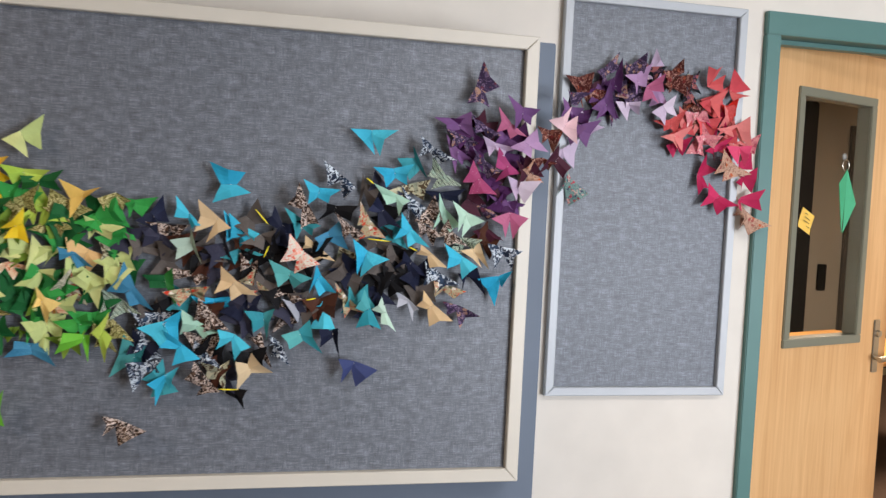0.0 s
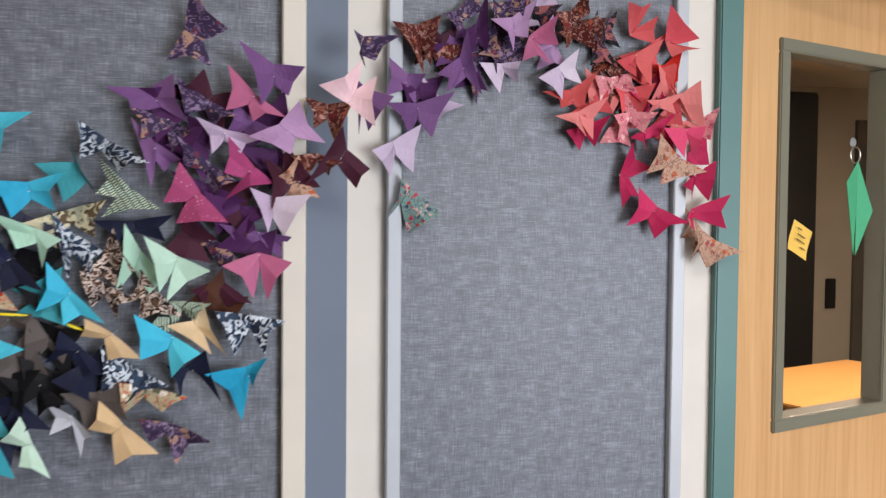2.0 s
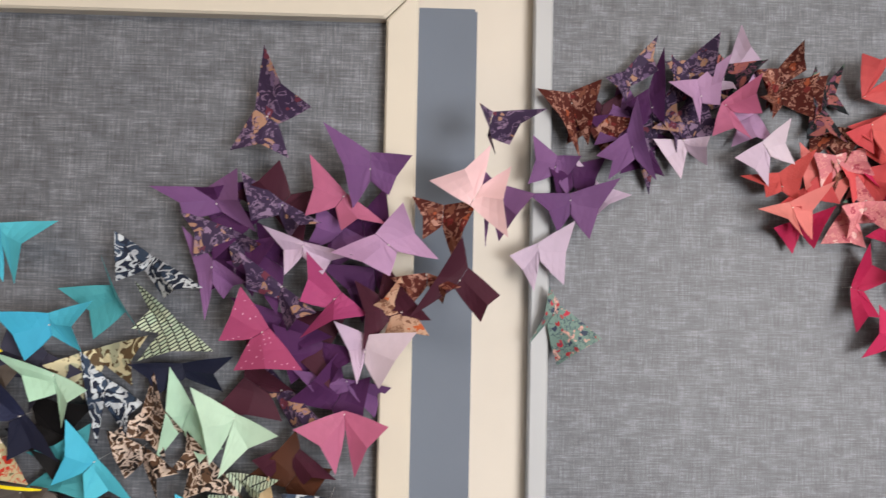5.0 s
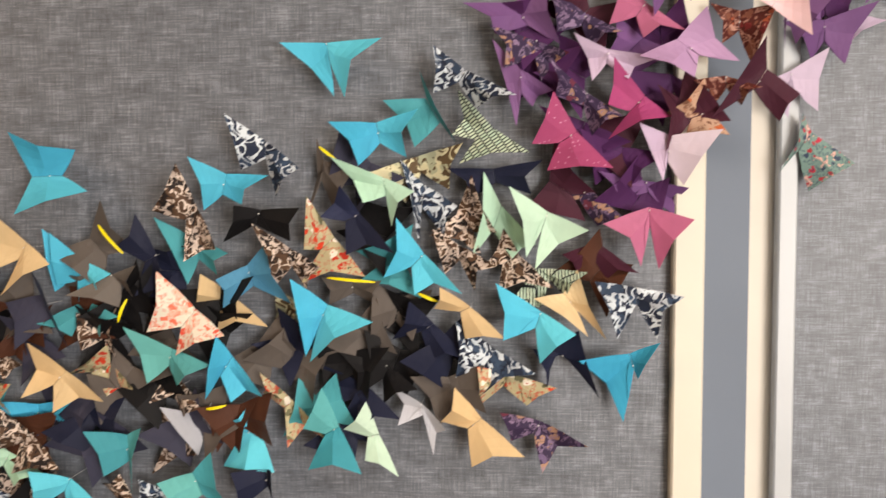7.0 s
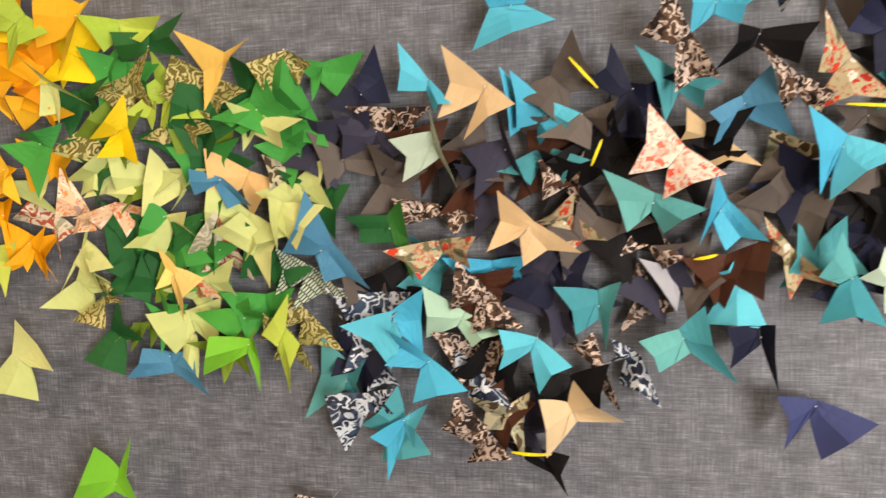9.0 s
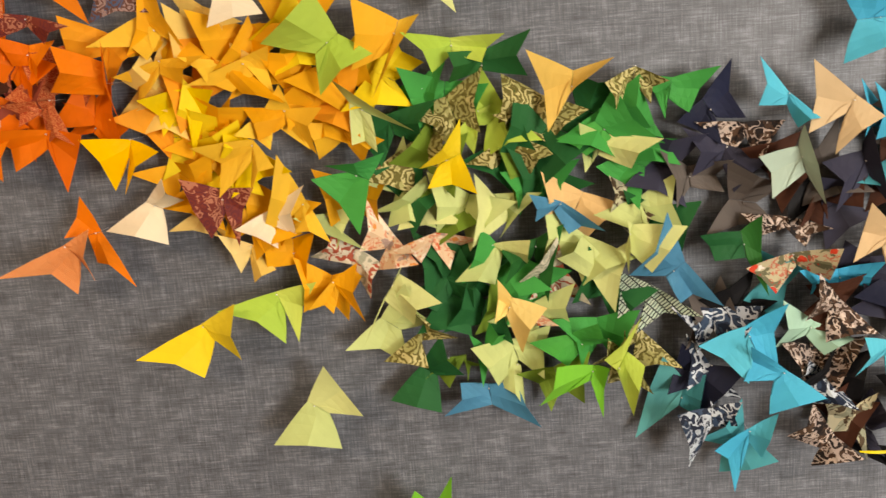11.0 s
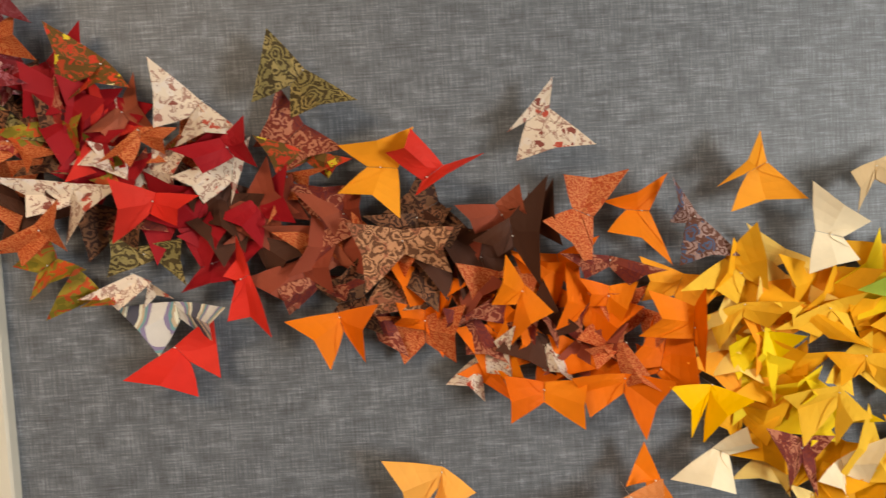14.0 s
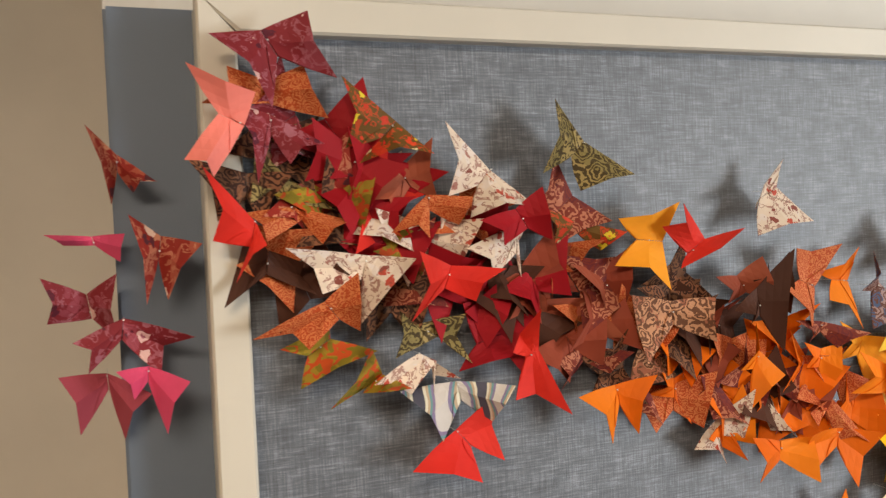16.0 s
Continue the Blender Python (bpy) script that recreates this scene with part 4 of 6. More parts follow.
butterfly("mint", 0.899, 1.280, -78, (0.044, 93, 0.039, 155), (0.057, 71, 0.031, 124), 1)
hidden("navy", 0.883, 1.337, -33, (0.059, 95, 0.053, 153), (0.06, 95, 0.053, 152), 0)
butterfly("black", 0.911, 1.362, -19, (0.059, 89, 0.047, 149), (0.047, 101, 0.045, 165), 0)
butterfly("greywhite", 0.956, 1.318, 8, (0.04, 50, 0.036, 121), (0.04, 138, 0.059, 173), 1)
butterfly("tan", 1.021, 1.298, -53, (0.052, 81, 0.041, 139), (0.069, 68, 0.052, 131), 1)
butterfly("camonavy", 1.041, 1.381, -34, (0.06, 80, 0.051, 156), (0.057, 77, 0.049, 160), 1)
butterfly("fred", 1.061, 1.354, -27, (0.04, 96, 0.053, 163), (0.06, 76, 0.04, 119), 0)
butterfly("fpurple", 1.098, 1.300, -29, (0.049, 103, 0.04, 152), (0.062, 84, 0.06, 147), 1)
hidden("greycloth", 0.807, 1.399, -15, (0.046, 124, 0.048, 164), (0.06, 88, 0.048, 134), 0)
hidden("black", 0.702, 1.446, 6, (0.053, 73, 0.047, 160), (0.06, 66, 0.045, 153), 0)
butterfly("tan", 0.466, 1.512, -28, (0.067, 75, 0.066, 151), (0.04, 98, 0.067, 175), 2)
butterfly("navy", 0.311, 1.509, 35, (0.044, 70, 0.044, 160), (0.06, 57, 0.041, 143), 0)
butterfly("charcoal", 0.329, 1.463, -21, (0.06, 83, 0.053, 147), (0.055, 87, 0.053, 152), 0)
butterfly("teal", 0.396, 1.518, -7, (0.057, 42, 0.036, 110), (0.04, 124, 0.037, 160), 1)
hidden("camobrown", 0.351, 1.488, 5, (0.06, 78, 0.046, 147), (0.046, 92, 0.046, 164), 0)
butterfly("greycloth", 0.286, 1.428, 5, (0.055, 39, 0.036, 144), (0.054, 72, 0.043, 118), 0)
butterfly("sage", 0.406, 1.447, 17, (0.053, 65, 0.056, 121), (0.04, 13, 0.059, 171), 2)
butterfly("charcoal", 0.485, 1.435, 18, (0.052, 67, 0.066, 127), (0.045, 11, 0.063, 169), 1)
hidden("brown", 0.438, 1.404, 31, (0.051, 109, 0.049, 163), (0.06, 88, 0.049, 146), 0)
hidden("teal", 0.515, 1.484, -7, (0.06, 44, 0.042, 147), (0.04, 116, 0.044, 164), 0)
hidden("tealdk", 0.527, 1.437, 12, (0.06, 101, 0.048, 153), (0.056, 116, 0.048, 165), 0)
butterfly("tan", 0.510, 1.350, -43, (0.055, 79, 0.054, 162), (0.066, 72, 0.043, 144), 2)
butterfly("fred", 0.541, 1.353, -68, (0.04, 38, 0.036, 166), (0.06, 42, 0.036, 82), 0)
butterfly("camobrown", 0.551, 1.401, -12, (0.04, 62, 0.036, 142), (0.04, 22, 0.036, 142), 0)
butterfly("camobrown", 0.403, 1.372, -18, (0.06, 96, 0.051, 133), (0.049, 86, 0.038, 134), 0)
butterfly("dkgreen", 0.344, 1.349, 12, (0.056, 61, 0.039, 102), (0.04, 38, 0.069, 168), 1)
butterfly("fred", 0.402, 1.332, 21, (0.063, 75, 0.049, 132), (0.05, 100, 0.05, 149), 1)
butterfly("steel", 0.260, 1.325, -55, (0.075, 63, 0.052, 148), (0.075, 74, 0.037, 118), 2)
butterfly("teal", 0.349, 1.236, 22, (0.066, 68, 0.053, 152), (0.06, 62, 0.048, 160), 2)
butterfly("teal", 0.389, 1.192, -50, (0.063, 98, 0.053, 144), (0.057, 75, 0.054, 153), 2)
butterfly("mint", 0.426, 1.240, -30, (0.06, 74, 0.051, 149), (0.053, 78, 0.036, 128), 1)
butterfly("camobrown", 0.457, 1.271, -47, (0.053, 83, 0.046, 161), (0.06, 85, 0.05, 154), 1)
butterfly("teal", 0.464, 1.295, 10, (0.061, 61, 0.039, 105), (0.054, 78, 0.038, 120), 0)
hidden("charcoal", 0.529, 1.255, -164, (0.056, 22, 0.036, 106), (0.06, 106, 0.051, 150), 0)
hidden("navy", 0.530, 1.298, 29, (0.06, 83, 0.05, 152), (0.055, 95, 0.051, 160), 0)
butterfly("tealdk", 0.587, 1.258, 3, (0.056, 62, 0.042, 139), (0.04, 43, 0.054, 174), 1)
butterfly("teal", 0.515, 1.218, -26, (0.044, 93, 0.056, 155), (0.051, 99, 0.065, 152), 2)
butterfly("camobrown", 0.441, 1.199, -1, (0.058, 65, 0.048, 157), (0.06, 63, 0.046, 156), 0)
hidden("camonavy", 0.447, 1.175, -79, (0.04, 123, 0.042, 179), (0.06, 60, 0.038, 129), 0)
butterfly("camobrown", 0.586, 1.185, -96, (0.044, 104, 0.044, 150), (0.058, 58, 0.036, 109), 1)
butterfly("camobrown", 0.638, 1.268, -53, (0.04, 63, 0.036, 143), (0.04, 65, 0.057, 158), 0)
butterfly("camonavy", 0.631, 1.193, -84, (0.04, 134, 0.04, 185), (0.06, 71, 0.04, 131), 0)
butterfly("camotan", 0.479, 1.117, 1, (0.056, 51, 0.036, 112), (0.046, 38, 0.056, 162), 1)
butterfly("tan", 0.556, 1.133, 25, (0.043, 33, 0.061, 125), (0.046, 28, 0.059, 124), 2)
butterfly("camobrown", 0.448, 1.091, -49, (0.069, 73, 0.053, 125), (0.04, 65, 0.036, 167), 1)
hidden("black", 0.512, 1.069, 36, (0.05, 34, 0.036, 188), (0.04, 115, 0.06, 180), 0)
butterfly("tealdk", 0.274, 1.157, -16, (0.063, 40, 0.08, 148), (0.04, 27, 0.036, 129), 0)
butterfly("camonavy", 0.308, 1.194, -18, (0.06, 51, 0.04, 144), (0.055, 121, 0.047, 165), 0)
butterfly("camonavy", 0.305, 1.136, 1, (0.049, 73, 0.073, 155), (0.04, 64, 0.036, 117), 1)
butterfly("teal", 0.351, 1.113, -0, (0.049, 116, 0.078, 164), (0.041, 53, 0.036, 159), 1)
butterfly("tealdk", 0.681, 1.220, 25, (0.05, 65, 0.046, 118), (0.047, 51, 0.073, 154), 2)
butterfly("teal", 0.741, 1.278, -78, (0.04, 76, 0.036, 151), (0.057, 69, 0.059, 142), 0)
butterfly("greywhite", 0.674, 1.284, 23, (0.051, 33, 0.036, 157), (0.04, 51, 0.036, 157), 0)
hidden("brown", 0.711, 1.284, -6, (0.048, 43, 0.036, 162), (0.06, 40, 0.036, 149), 0)
butterfly("navy", 0.763, 1.225, 6, (0.04, 67, 0.05, 133), (0.02, 43, 0.069, 169), 1)
butterfly("navylav", 0.823, 1.148, -22, (0.047, 96, 0.064, 169), (0.063, 84, 0.063, 154), 1)
butterfly("aztec", 0.242, 1.299, -46, (0.054, 105, 0.057, 168), (0.059, 76, 0.056, 162), 1)
hidden("camonavy", 0.312, 1.257, 0, (0.06, 68, 0.049, 154), (0.058, 74, 0.051, 154), 0)
butterfly("limegreen", -0.052, 1.010, -16, (0.06, 30, 0.089, 138), (0.077, 9, 0.042, 100), 1)
butterfly("camobrown", 0.245, 0.997, -36, (0.044, 103, 0.05, 167), (0.07, 70, 0.059, 144), 1)

# greens and yellows
butterfly("gold", 0.149, 1.544, -9, (0.069, 56, 0.055, 158), (0.056, 46, 0.006, 50), 2)
butterfly("paisley", 0.223, 1.561, -9, (0.04, 117, 0.057, 166), (0.04, 104, 0.044, 148), 1)
hidden("green", 0.265, 1.537, -13, (0.04, 79, 0.036, 178), (0.06, 57, 0.036, 134), 0)
butterfly("green", 0.188, 1.493, 46, (0.059, 48, 0.036, 92), (0.053, 57, 0.067, 151), 1)
butterfly("dkgreen", 0.050, 1.578, -5, (0.041, 71, 0.043, 119), (0.067, 53, 0.053, 102), 1)
butterfly("lime", 0.017, 1.602, 4, (0.059, 68, 0.037, 137), (0.061, 86, 0.039, 127), 2)
butterfly("green", -0.020, 1.554, 2, (0.056, 92, 0.048, 142), (0.049, 42, 0.049, 172), 0)
butterfly("lime", 0.043, 1.524, -2, (0.045, 129, 0.049, 173), (0.054, 66, 0.036, 110), 0)
hidden("paisley", 0.011, 1.533, 20, (0.055, 75, 0.05, 156), (0.06, 62, 0.046, 154), 0)
butterfly("paisley", 0.078, 1.493, -43, (0.06, 160, 0.044, 204), (0.059, 67, 0.049, 111), 0)
hidden("paisley", 0.098, 1.524, -83, (0.04, 177, 0.036, 221), (0.06, 60, 0.036, 106), 0)
butterfly("yellow", 0.005, 1.475, -68, (0.049, 48, 0.034, 170), (0.051, 75, 0.04, 152), 2)
butterfly("limepale", 0.181, 1.477, -17, (0.04, 59, 0.036, 166), (0.069, 69, 0.045, 113), 1)
butterfly("limepale", 0.210, 1.373, -18, (0.021, 35, 0.046, 193), (0.064, 65, 0.051, 136), 2)
hidden("peach", 0.158, 1.415, -27, (0.06, 79, 0.054, 152), (0.06, 77, 0.054, 152), 0)
butterfly("steel", 0.132, 1.413, -51, (0.04, 119, 0.036, 171), (0.058, 73, 0.037, 117), 1)
butterfly("camotan", 0.220, 1.418, -17, (0.04, 69, 0.036, 144), (0.051, 107, 0.049, 151), 0)
butterfly("limepale", -0.037, 1.420, -75, (0.04, 54, 0.057, 170), (0.06, 39, 0.036, 148), 0)
butterfly("limepale", 0.066, 1.414, -139, (0.04, -52, 0.047, 64), (0.06, 83, 0.052, 182), 0)
butterfly("fpeach", -0.018, 1.385, -23, (0.059, 129, 0.036, 173), (0.054, 76, 0.045, 137), 1)
hidden("fpeach", -0.069, 1.381, -42, (0.06, 70, 0.043, 147), (0.041, 91, 0.043, 170), 0)
butterfly("dkgreen", 0.101, 1.364, -14, (0.042, 108, 0.06, 152), (0.042, 39, 0.072, 157), 1)
hidden("dkgreen", -0.008, 1.328, 25, (0.06, 83, 0.047, 150), (0.05, 103, 0.048, 165), 0)
hidden("dkgreen", 0.014, 1.369, -8, (0.057, 95, 0.049, 157), (0.06, 104, 0.051, 157), 0)
hidden("green", 0.103, 1.439, -4, (0.043, 72, 0.043, 158), (0.06, 62, 0.046, 140), 0)
butterfly("limepale", 0.051, 1.367, 45, (0.06, 81, 0.046, 133), (0.043, 123, 0.047, 168), 1)
butterfly("peachgold", 0.064, 1.294, -20, (0.041, 37, 0.023, 147), (0.045, 72, 0.057, 147), 2)
butterfly("spiral", 0.120, 1.325, -70, (0.051, 64, 0.042, 166), (0.06, 62, 0.042, 155), 0)
butterfly("spiral", -0.117, 1.370, -197, (0.059, 34, 0.036, 78), (0.051, 72, 0.036, 125), 0)
butterfly("limepale", 0.174, 1.332, -207, (0.056, 44, 0.054, 154), (0.055, 84, 0.045, 128), 1)
butterfly("green", 0.149, 1.240, 47, (0.063, 37, 0.034, 103), (0.035, 78, 0.042, 134), 1)
butterfly("fpeach", 0.072, 1.296, -122, (0.044, 243, 0.036, 287), (0.06, -1, 0.036, 42), 0)
butterfly("green", 0.036, 1.226, 14, (0.04, 18, 0.039, 153), (0.051, 18, 0.04, 62), 0)
butterfly("limegreen", 0.160, 1.210, -13, (0.046, 87, 0.079, 136), (0.019, 51, 0.063, 157), 2)
butterfly("lime", 0.194, 1.207, -27, (0.072, 7, 0.023, 83), (0.03, 61, 0.063, 140), 1)
butterfly("limepale", 0.073, 1.213, -115, (0.04, 168, 0.036, 212), (0.056, 60, 0.036, 101), 0)
butterfly("olivegreen", -0.009, 1.228, -265, (0.061, 33, 0.037, 77), (0.044, 203, 0.038, 247), 0)
butterfly("limepale", -0.075, 1.325, -35, (0.047, 6, 0.079, 186), (0.063, 72, 0.054, 118), 1)
butterfly("paisley", -0.038, 1.266, -216, (0.04, 123, 0.036, 246), (0.04, -38, 0.062, 23), 1)
butterfly("paisley", 0.204, 1.216, -73, (0.04, 110, 0.043, 175), (0.06, 74, 0.041, 142), 0)
butterfly("paisley", 0.231, 1.237, -64, (0.04, 106, 0.044, 174), (0.06, 70, 0.042, 142), 0)
butterfly("steel", 0.034, 1.185, -173, (0.08, 44, 0.036, 88), (0.064, 70, 0.036, 114), 0)
butterfly("green", -0.099, 1.463, -115, (0.041, 64, 0.042, 184), (0.066, 68, 0.054, 157), 2)
butterfly("lime", -0.122, 1.614, -54, (0.057, 62, 0.074, 140), (0.054, 52, 0.057, 137), 2)
butterfly("limepale", -0.092, 1.539, 57, (0.042, 106, 0.053, 141), (0.047, 19, 0.067, 173), 1)
butterfly("goldor", -0.047, 1.617, -22, (0.062, 66, 0.06, 147), (0.038, 33, 0.074, 182), 1)
hidden("goldor", -0.151, 1.650, -19, (0.054, 84, 0.06, 152), (0.058, 45, 0.036, 143), 0)
hidden("paisley", -0.046, 1.487, 36, (0.06, 85, 0.053, 151), (0.057, 95, 0.055, 154), 0)
butterfly("goldor", -0.116, 1.518, -4, (0.046, 81, 0.048, 142), (0.051, 106, 0.048, 150), 0)
butterfly("goldor", -0.180, 1.541, 1, (0.049, 78, 0.044, 132), (0.046, 87, 0.06, 149), 1)
butterfly("goldor", -0.169, 1.434, -45, (0.065, 64, 0.063, 168), (0.055, 102, 0.036, 157), 1)
butterfly("limepale", -0.144, 1.412, 31, (0.04, 50, 0.06, 195), (0.04, 100, 0.036, 197), 0)
butterfly("goldor", -0.190, 1.374, -1, (0.054, 61, 0.036, 118), (0.04, 49, 0.056, 168), 0)
butterfly("goldor", -0.143, 1.336, 24, (0.04, 108, 0.036, 152), (0.04, 76, 0.062, 171), 1)
butterfly("yellow", -0.306, 1.290, 32, (0.085, 77, 0.062, 142), (0.057, 86, 0.059, 168), 1)
butterfly("lime", -0.214, 1.326, 20, (0.073, 81, 0.063, 164), (0.052, 96, 0.066, 182), 1)
butterfly("limepale", -0.182, 1.180, 56, (0.071, 73, 0.063, 151), (0.062, 74, 0.061, 158), 1)
butterfly("cream", -0.348, 1.445, 64, (0.064, 51, 0.05, 133), (0.04, 99, 0.041, 148), 1)
butterfly("peachgold", -0.296, 1.431, 39, (0.044, 78, 0.036, 172), (0.04, 114, 0.06, 186), 0)
butterfly("paisleyred", -0.261, 1.446, 3, (0.053, 53, 0.046, 156), (0.04, 75, 0.057, 168), 2)
butterfly("peachgold", -0.240, 1.384, -18, (0.04, 77, 0.036, 170), (0.04, 118, 0.043, 162), 0)
butterfly("cream", -0.210, 1.423, 11, (0.04, 95, 0.041, 176), (0.06, 64, 0.039, 144), 1)
hidden("goldor", -0.317, 1.487, 5, (0.051, 88, 0.047, 166), (0.06, 80, 0.047, 155), 0)
hidden("goldor", -0.230, 1.417, -35, (0.053, 86, 0.051, 158), (0.06, 73, 0.049, 150), 0)
butterfly("cream", -0.220, 1.681, 74, (0.051, 68, 0.042, 152), (0.066, 49, 0.041, 146), 2)
butterfly("limepale", 0.007, 1.697, 23, (0.043, 95, 0.063, 174), (0.069, 71, 0.063, 152), 1)
butterfly("goldor", -0.320, 1.646, 42, (0.073, 61, 0.036, 128), (0.056, 56, 0.04, 167), 1)
hidden("peachgold", -0.263, 1.659, -8, (0.06, 57, 0.036, 129), (0.048, 98, 0.036, 142), 0)
hidden("orange2", -0.253, 1.625, -0, (0.049, 83, 0.046, 166), (0.06, 71, 0.046, 154), 0)
butterfly("goldor", -0.223, 1.602, 40, (0.068, 69, 0.036, 119), (0.04, 108, 0.057, 182), 1)
hidden("goldor", -0.269, 1.518, 33, (0.06, 66, 0.047, 148), (0.053, 63, 0.044, 156), 0)
butterfly("goldor", -0.218, 1.511, -6, (0.069, 97, 0.075, 150), (0.039, 132, 0.062, 182), 2)
butterfly("peachgrid", -0.452, 1.403, 45, (0.084, 64, 0.057, 140), (0.04, 101, 0.052, 186), 2)
butterfly("orange", -0.421, 1.416, -80, (0.047, 95, 0.036, 174), (0.079, 67, 0.036, 105), 1)
butterfly("peachor", -0.659, 1.443, -15, (0.069, 89, 0.07, 160), (0.045, 112, 0.074, 183), 1)
butterfly("orange2", -0.290, 1.762, -244, (0.065, 24, 0.06, 112), (0.064, 6, 0.037, 104), 1)
butterfly("tan", -0.163, 1.756, -6, (0.04, 107, 0.058, 161), (0.071, 62, 0.06, 126), 1)
butterfly("yellow", -0.294, 1.574, -1, (0.048, 99, 0.059, 150), (0.04, 91, 0.076, 175), 1)
butterfly("goldor", -0.316, 1.608, -9, (0.058, 112, 0.056, 156), (0.059, 78, 0.036, 128), 1)
butterfly("goldor", -0.234, 1.601, -81, (0.057, 160, 0.036, 204), (0.077, 49, 0.036, 84), 1)
butterfly("goldor", -0.202, 1.540, 31, (0.04, 89, 0.04, 153), (0.04, 64, 0.065, 164), 1)
butterfly("yellow", -0.223, 1.501, -56, (0.04, 107, 0.036, 156), (0.056, 62, 0.06, 151), 1)
butterfly("brightgold", -0.359, 1.521, -13, (0.052, 94, 0.06, 169), (0.041, 94, 0.061, 179), 2)
hidden("peachgold", -0.329, 1.584, 54, (0.058, 71, 0.048, 161), (0.06, 72, 0.048, 160), 0)

# oranges
butterfly("orange", -0.466, 1.626, -11, (0.041, 65, 0.023, 126), (0.037, 55, 0.046, 164), 1)
butterfly("orange", -0.376, 1.592, -3, (0.067, 54, 0.063, 101), (0.043, 8, 0.055, 166), 2)
butterfly("orange", -0.407, 1.539, -37, (0.044, 79, 0.036, 139), (0.045, 55, 0.036, 112), 0)
butterfly("orange", -0.561, 1.636, -24, (0.048, 45, 0.036, 130), (0.04, 100, 0.06, 172), 1)
butterfly("orange", -0.669, 1.608, -1, (0.04, 50, 0.036, 94), (0.044, 46, 0.045, 155), 0)
butterfly("orange", -0.761, 1.623, 12, (0.057, 78, 0.058, 156), (0.046, 86, 0.058, 166), 2)
butterfly("orange", -0.428, 1.719, 84, (0.045, 33, 0.073, 126), (0.042, 11, 0.052, 125), 1)
butterfly("batik", -0.489, 1.719, 65, (0.05, 30, 0.065, 119), (0.049, 38, 0.067, 112), 2)
butterfly("paisleyred", -0.462, 1.668, -3, (0.059, 83, 0.036, 127), (0.059, 101, 0.036, 145), 1)
butterfly("paisleyblue", -0.366, 1.709, -52, (0.053, 85, 0.029, 152), (0.068, 81, 0.057, 150), 1)
butterfly("orange2", -0.705, 1.781, -96, (0.055, 55, 0.053, 157), (0.058, 68, 0.056, 147), 1)
butterfly("red", -0.656, 1.769, -57, (0.054, 75, 0.052, 116), (0.065, 14, 0.026, 160), 2)
butterfly("creamred", -0.530, 1.831, 117, (0.06, 32, 0.069, 120), (0.045, 0, 0.04, 137), 1)
butterfly("olivep", -0.786, 1.888, 136, (0.052, 30, 0.068, 104), (0.062, 16, 0.058, 101), 1)
butterfly("rust", -0.577, 1.720, 31, (0.056, 42, 0.036, 86), (0.04, 58, 0.036, 150), 1)
butterfly("brown", -0.543, 1.707, -3, (0.04, 12, 0.036, 56), (0.056, 18, 0.036, 124), 1)
butterfly("brown", -0.570, 1.703, 6, (0.044, 91, 0.03, 140), (0.072, 39, 0.065, 161), 2)
butterfly("rust", -0.603, 1.680, 5, (0.04, 37, 0.045, 194), (0.04, 53, 0.036, 233), 0)
butterfly("paisleytan", -0.688, 1.703, 5, (0.062, 65, 0.069, 138), (0.058, 84, 0.064, 132), 2)
butterfly("paisleydk", -0.671, 1.724, 10, (0.059, 74, 0.044, 145), (0.04, 86, 0.041, 168), 0)
butterfly("batik", -0.784, 1.709, 19, (0.047, 60, 0.04, 157), (0.045, 99, 0.045, 154), 0)
butterfly("rust", -0.752, 1.734, 18, (0.057, 45, 0.036, 156), (0.05, 50, 0.036, 161), 0)
butterfly("paisleyred", -0.781, 1.664, -17, (0.048, 113, 0.054, 154), (0.054, 79, 0.038, 121), 0)
hidden("batik", -0.634, 1.652, -33, (0.04, 121, 0.04, 175), (0.06, 83, 0.044, 132), 0)
butterfly("paisleyred", -0.612, 1.609, -66, (0.04, 132, 0.04, 182), (0.06, 81, 0.041, 133), 0)
butterfly("creamred", -0.615, 1.561, 25, (0.042, 99, 0.046, 165), (0.06, 73, 0.045, 142), 0)
butterfly("creamred", -0.531, 1.581, -114, (0.04, 197, 0.036, 241), (0.06, 39, 0.036, 81), 0)
hidden("rust", -0.495, 1.580, 39, (0.06, 88, 0.047, 149), (0.051, 109, 0.047, 166), 0)
hidden("paisleyred", -0.518, 1.605, 2, (0.043, 59, 0.036, 170), (0.06, 56, 0.038, 148), 0)
butterfly("batik", -0.451, 1.572, -45, (0.048, 133, 0.041, 171), (0.06, 101, 0.045, 137), 1)
butterfly("batik", -0.423, 1.606, -18, (0.06, 89, 0.052, 148), (0.052, 93, 0.049, 157), 0)
hidden("orange", -0.657, 1.653, -6, (0.06, 66, 0.042, 149), (0.042, 87, 0.042, 171), 0)
hidden("orange", -0.515, 1.658, 12, (0.06, 57, 0.041, 156), (0.054, 59, 0.041, 162), 0)
hidden("paisleyred", -0.712, 1.625, -99, (0.04, 177, 0.036, 221), (0.06, 58, 0.036, 97), 0)
butterfly("orange", -0.592, 1.548, 36, (0.045, 51, 0.036, 169), (0.06, 48, 0.036, 153), 0)
butterfly("orange", -0.543, 1.534, 178, (0.061, 43, 0.048, 96), (0.054, 44, 0.046, 106), 2)
butterfly("orange", -0.454, 1.539, -5, (0.063, 89, 0.059, 141), (0.051, 90, 0.072, 160), 2)

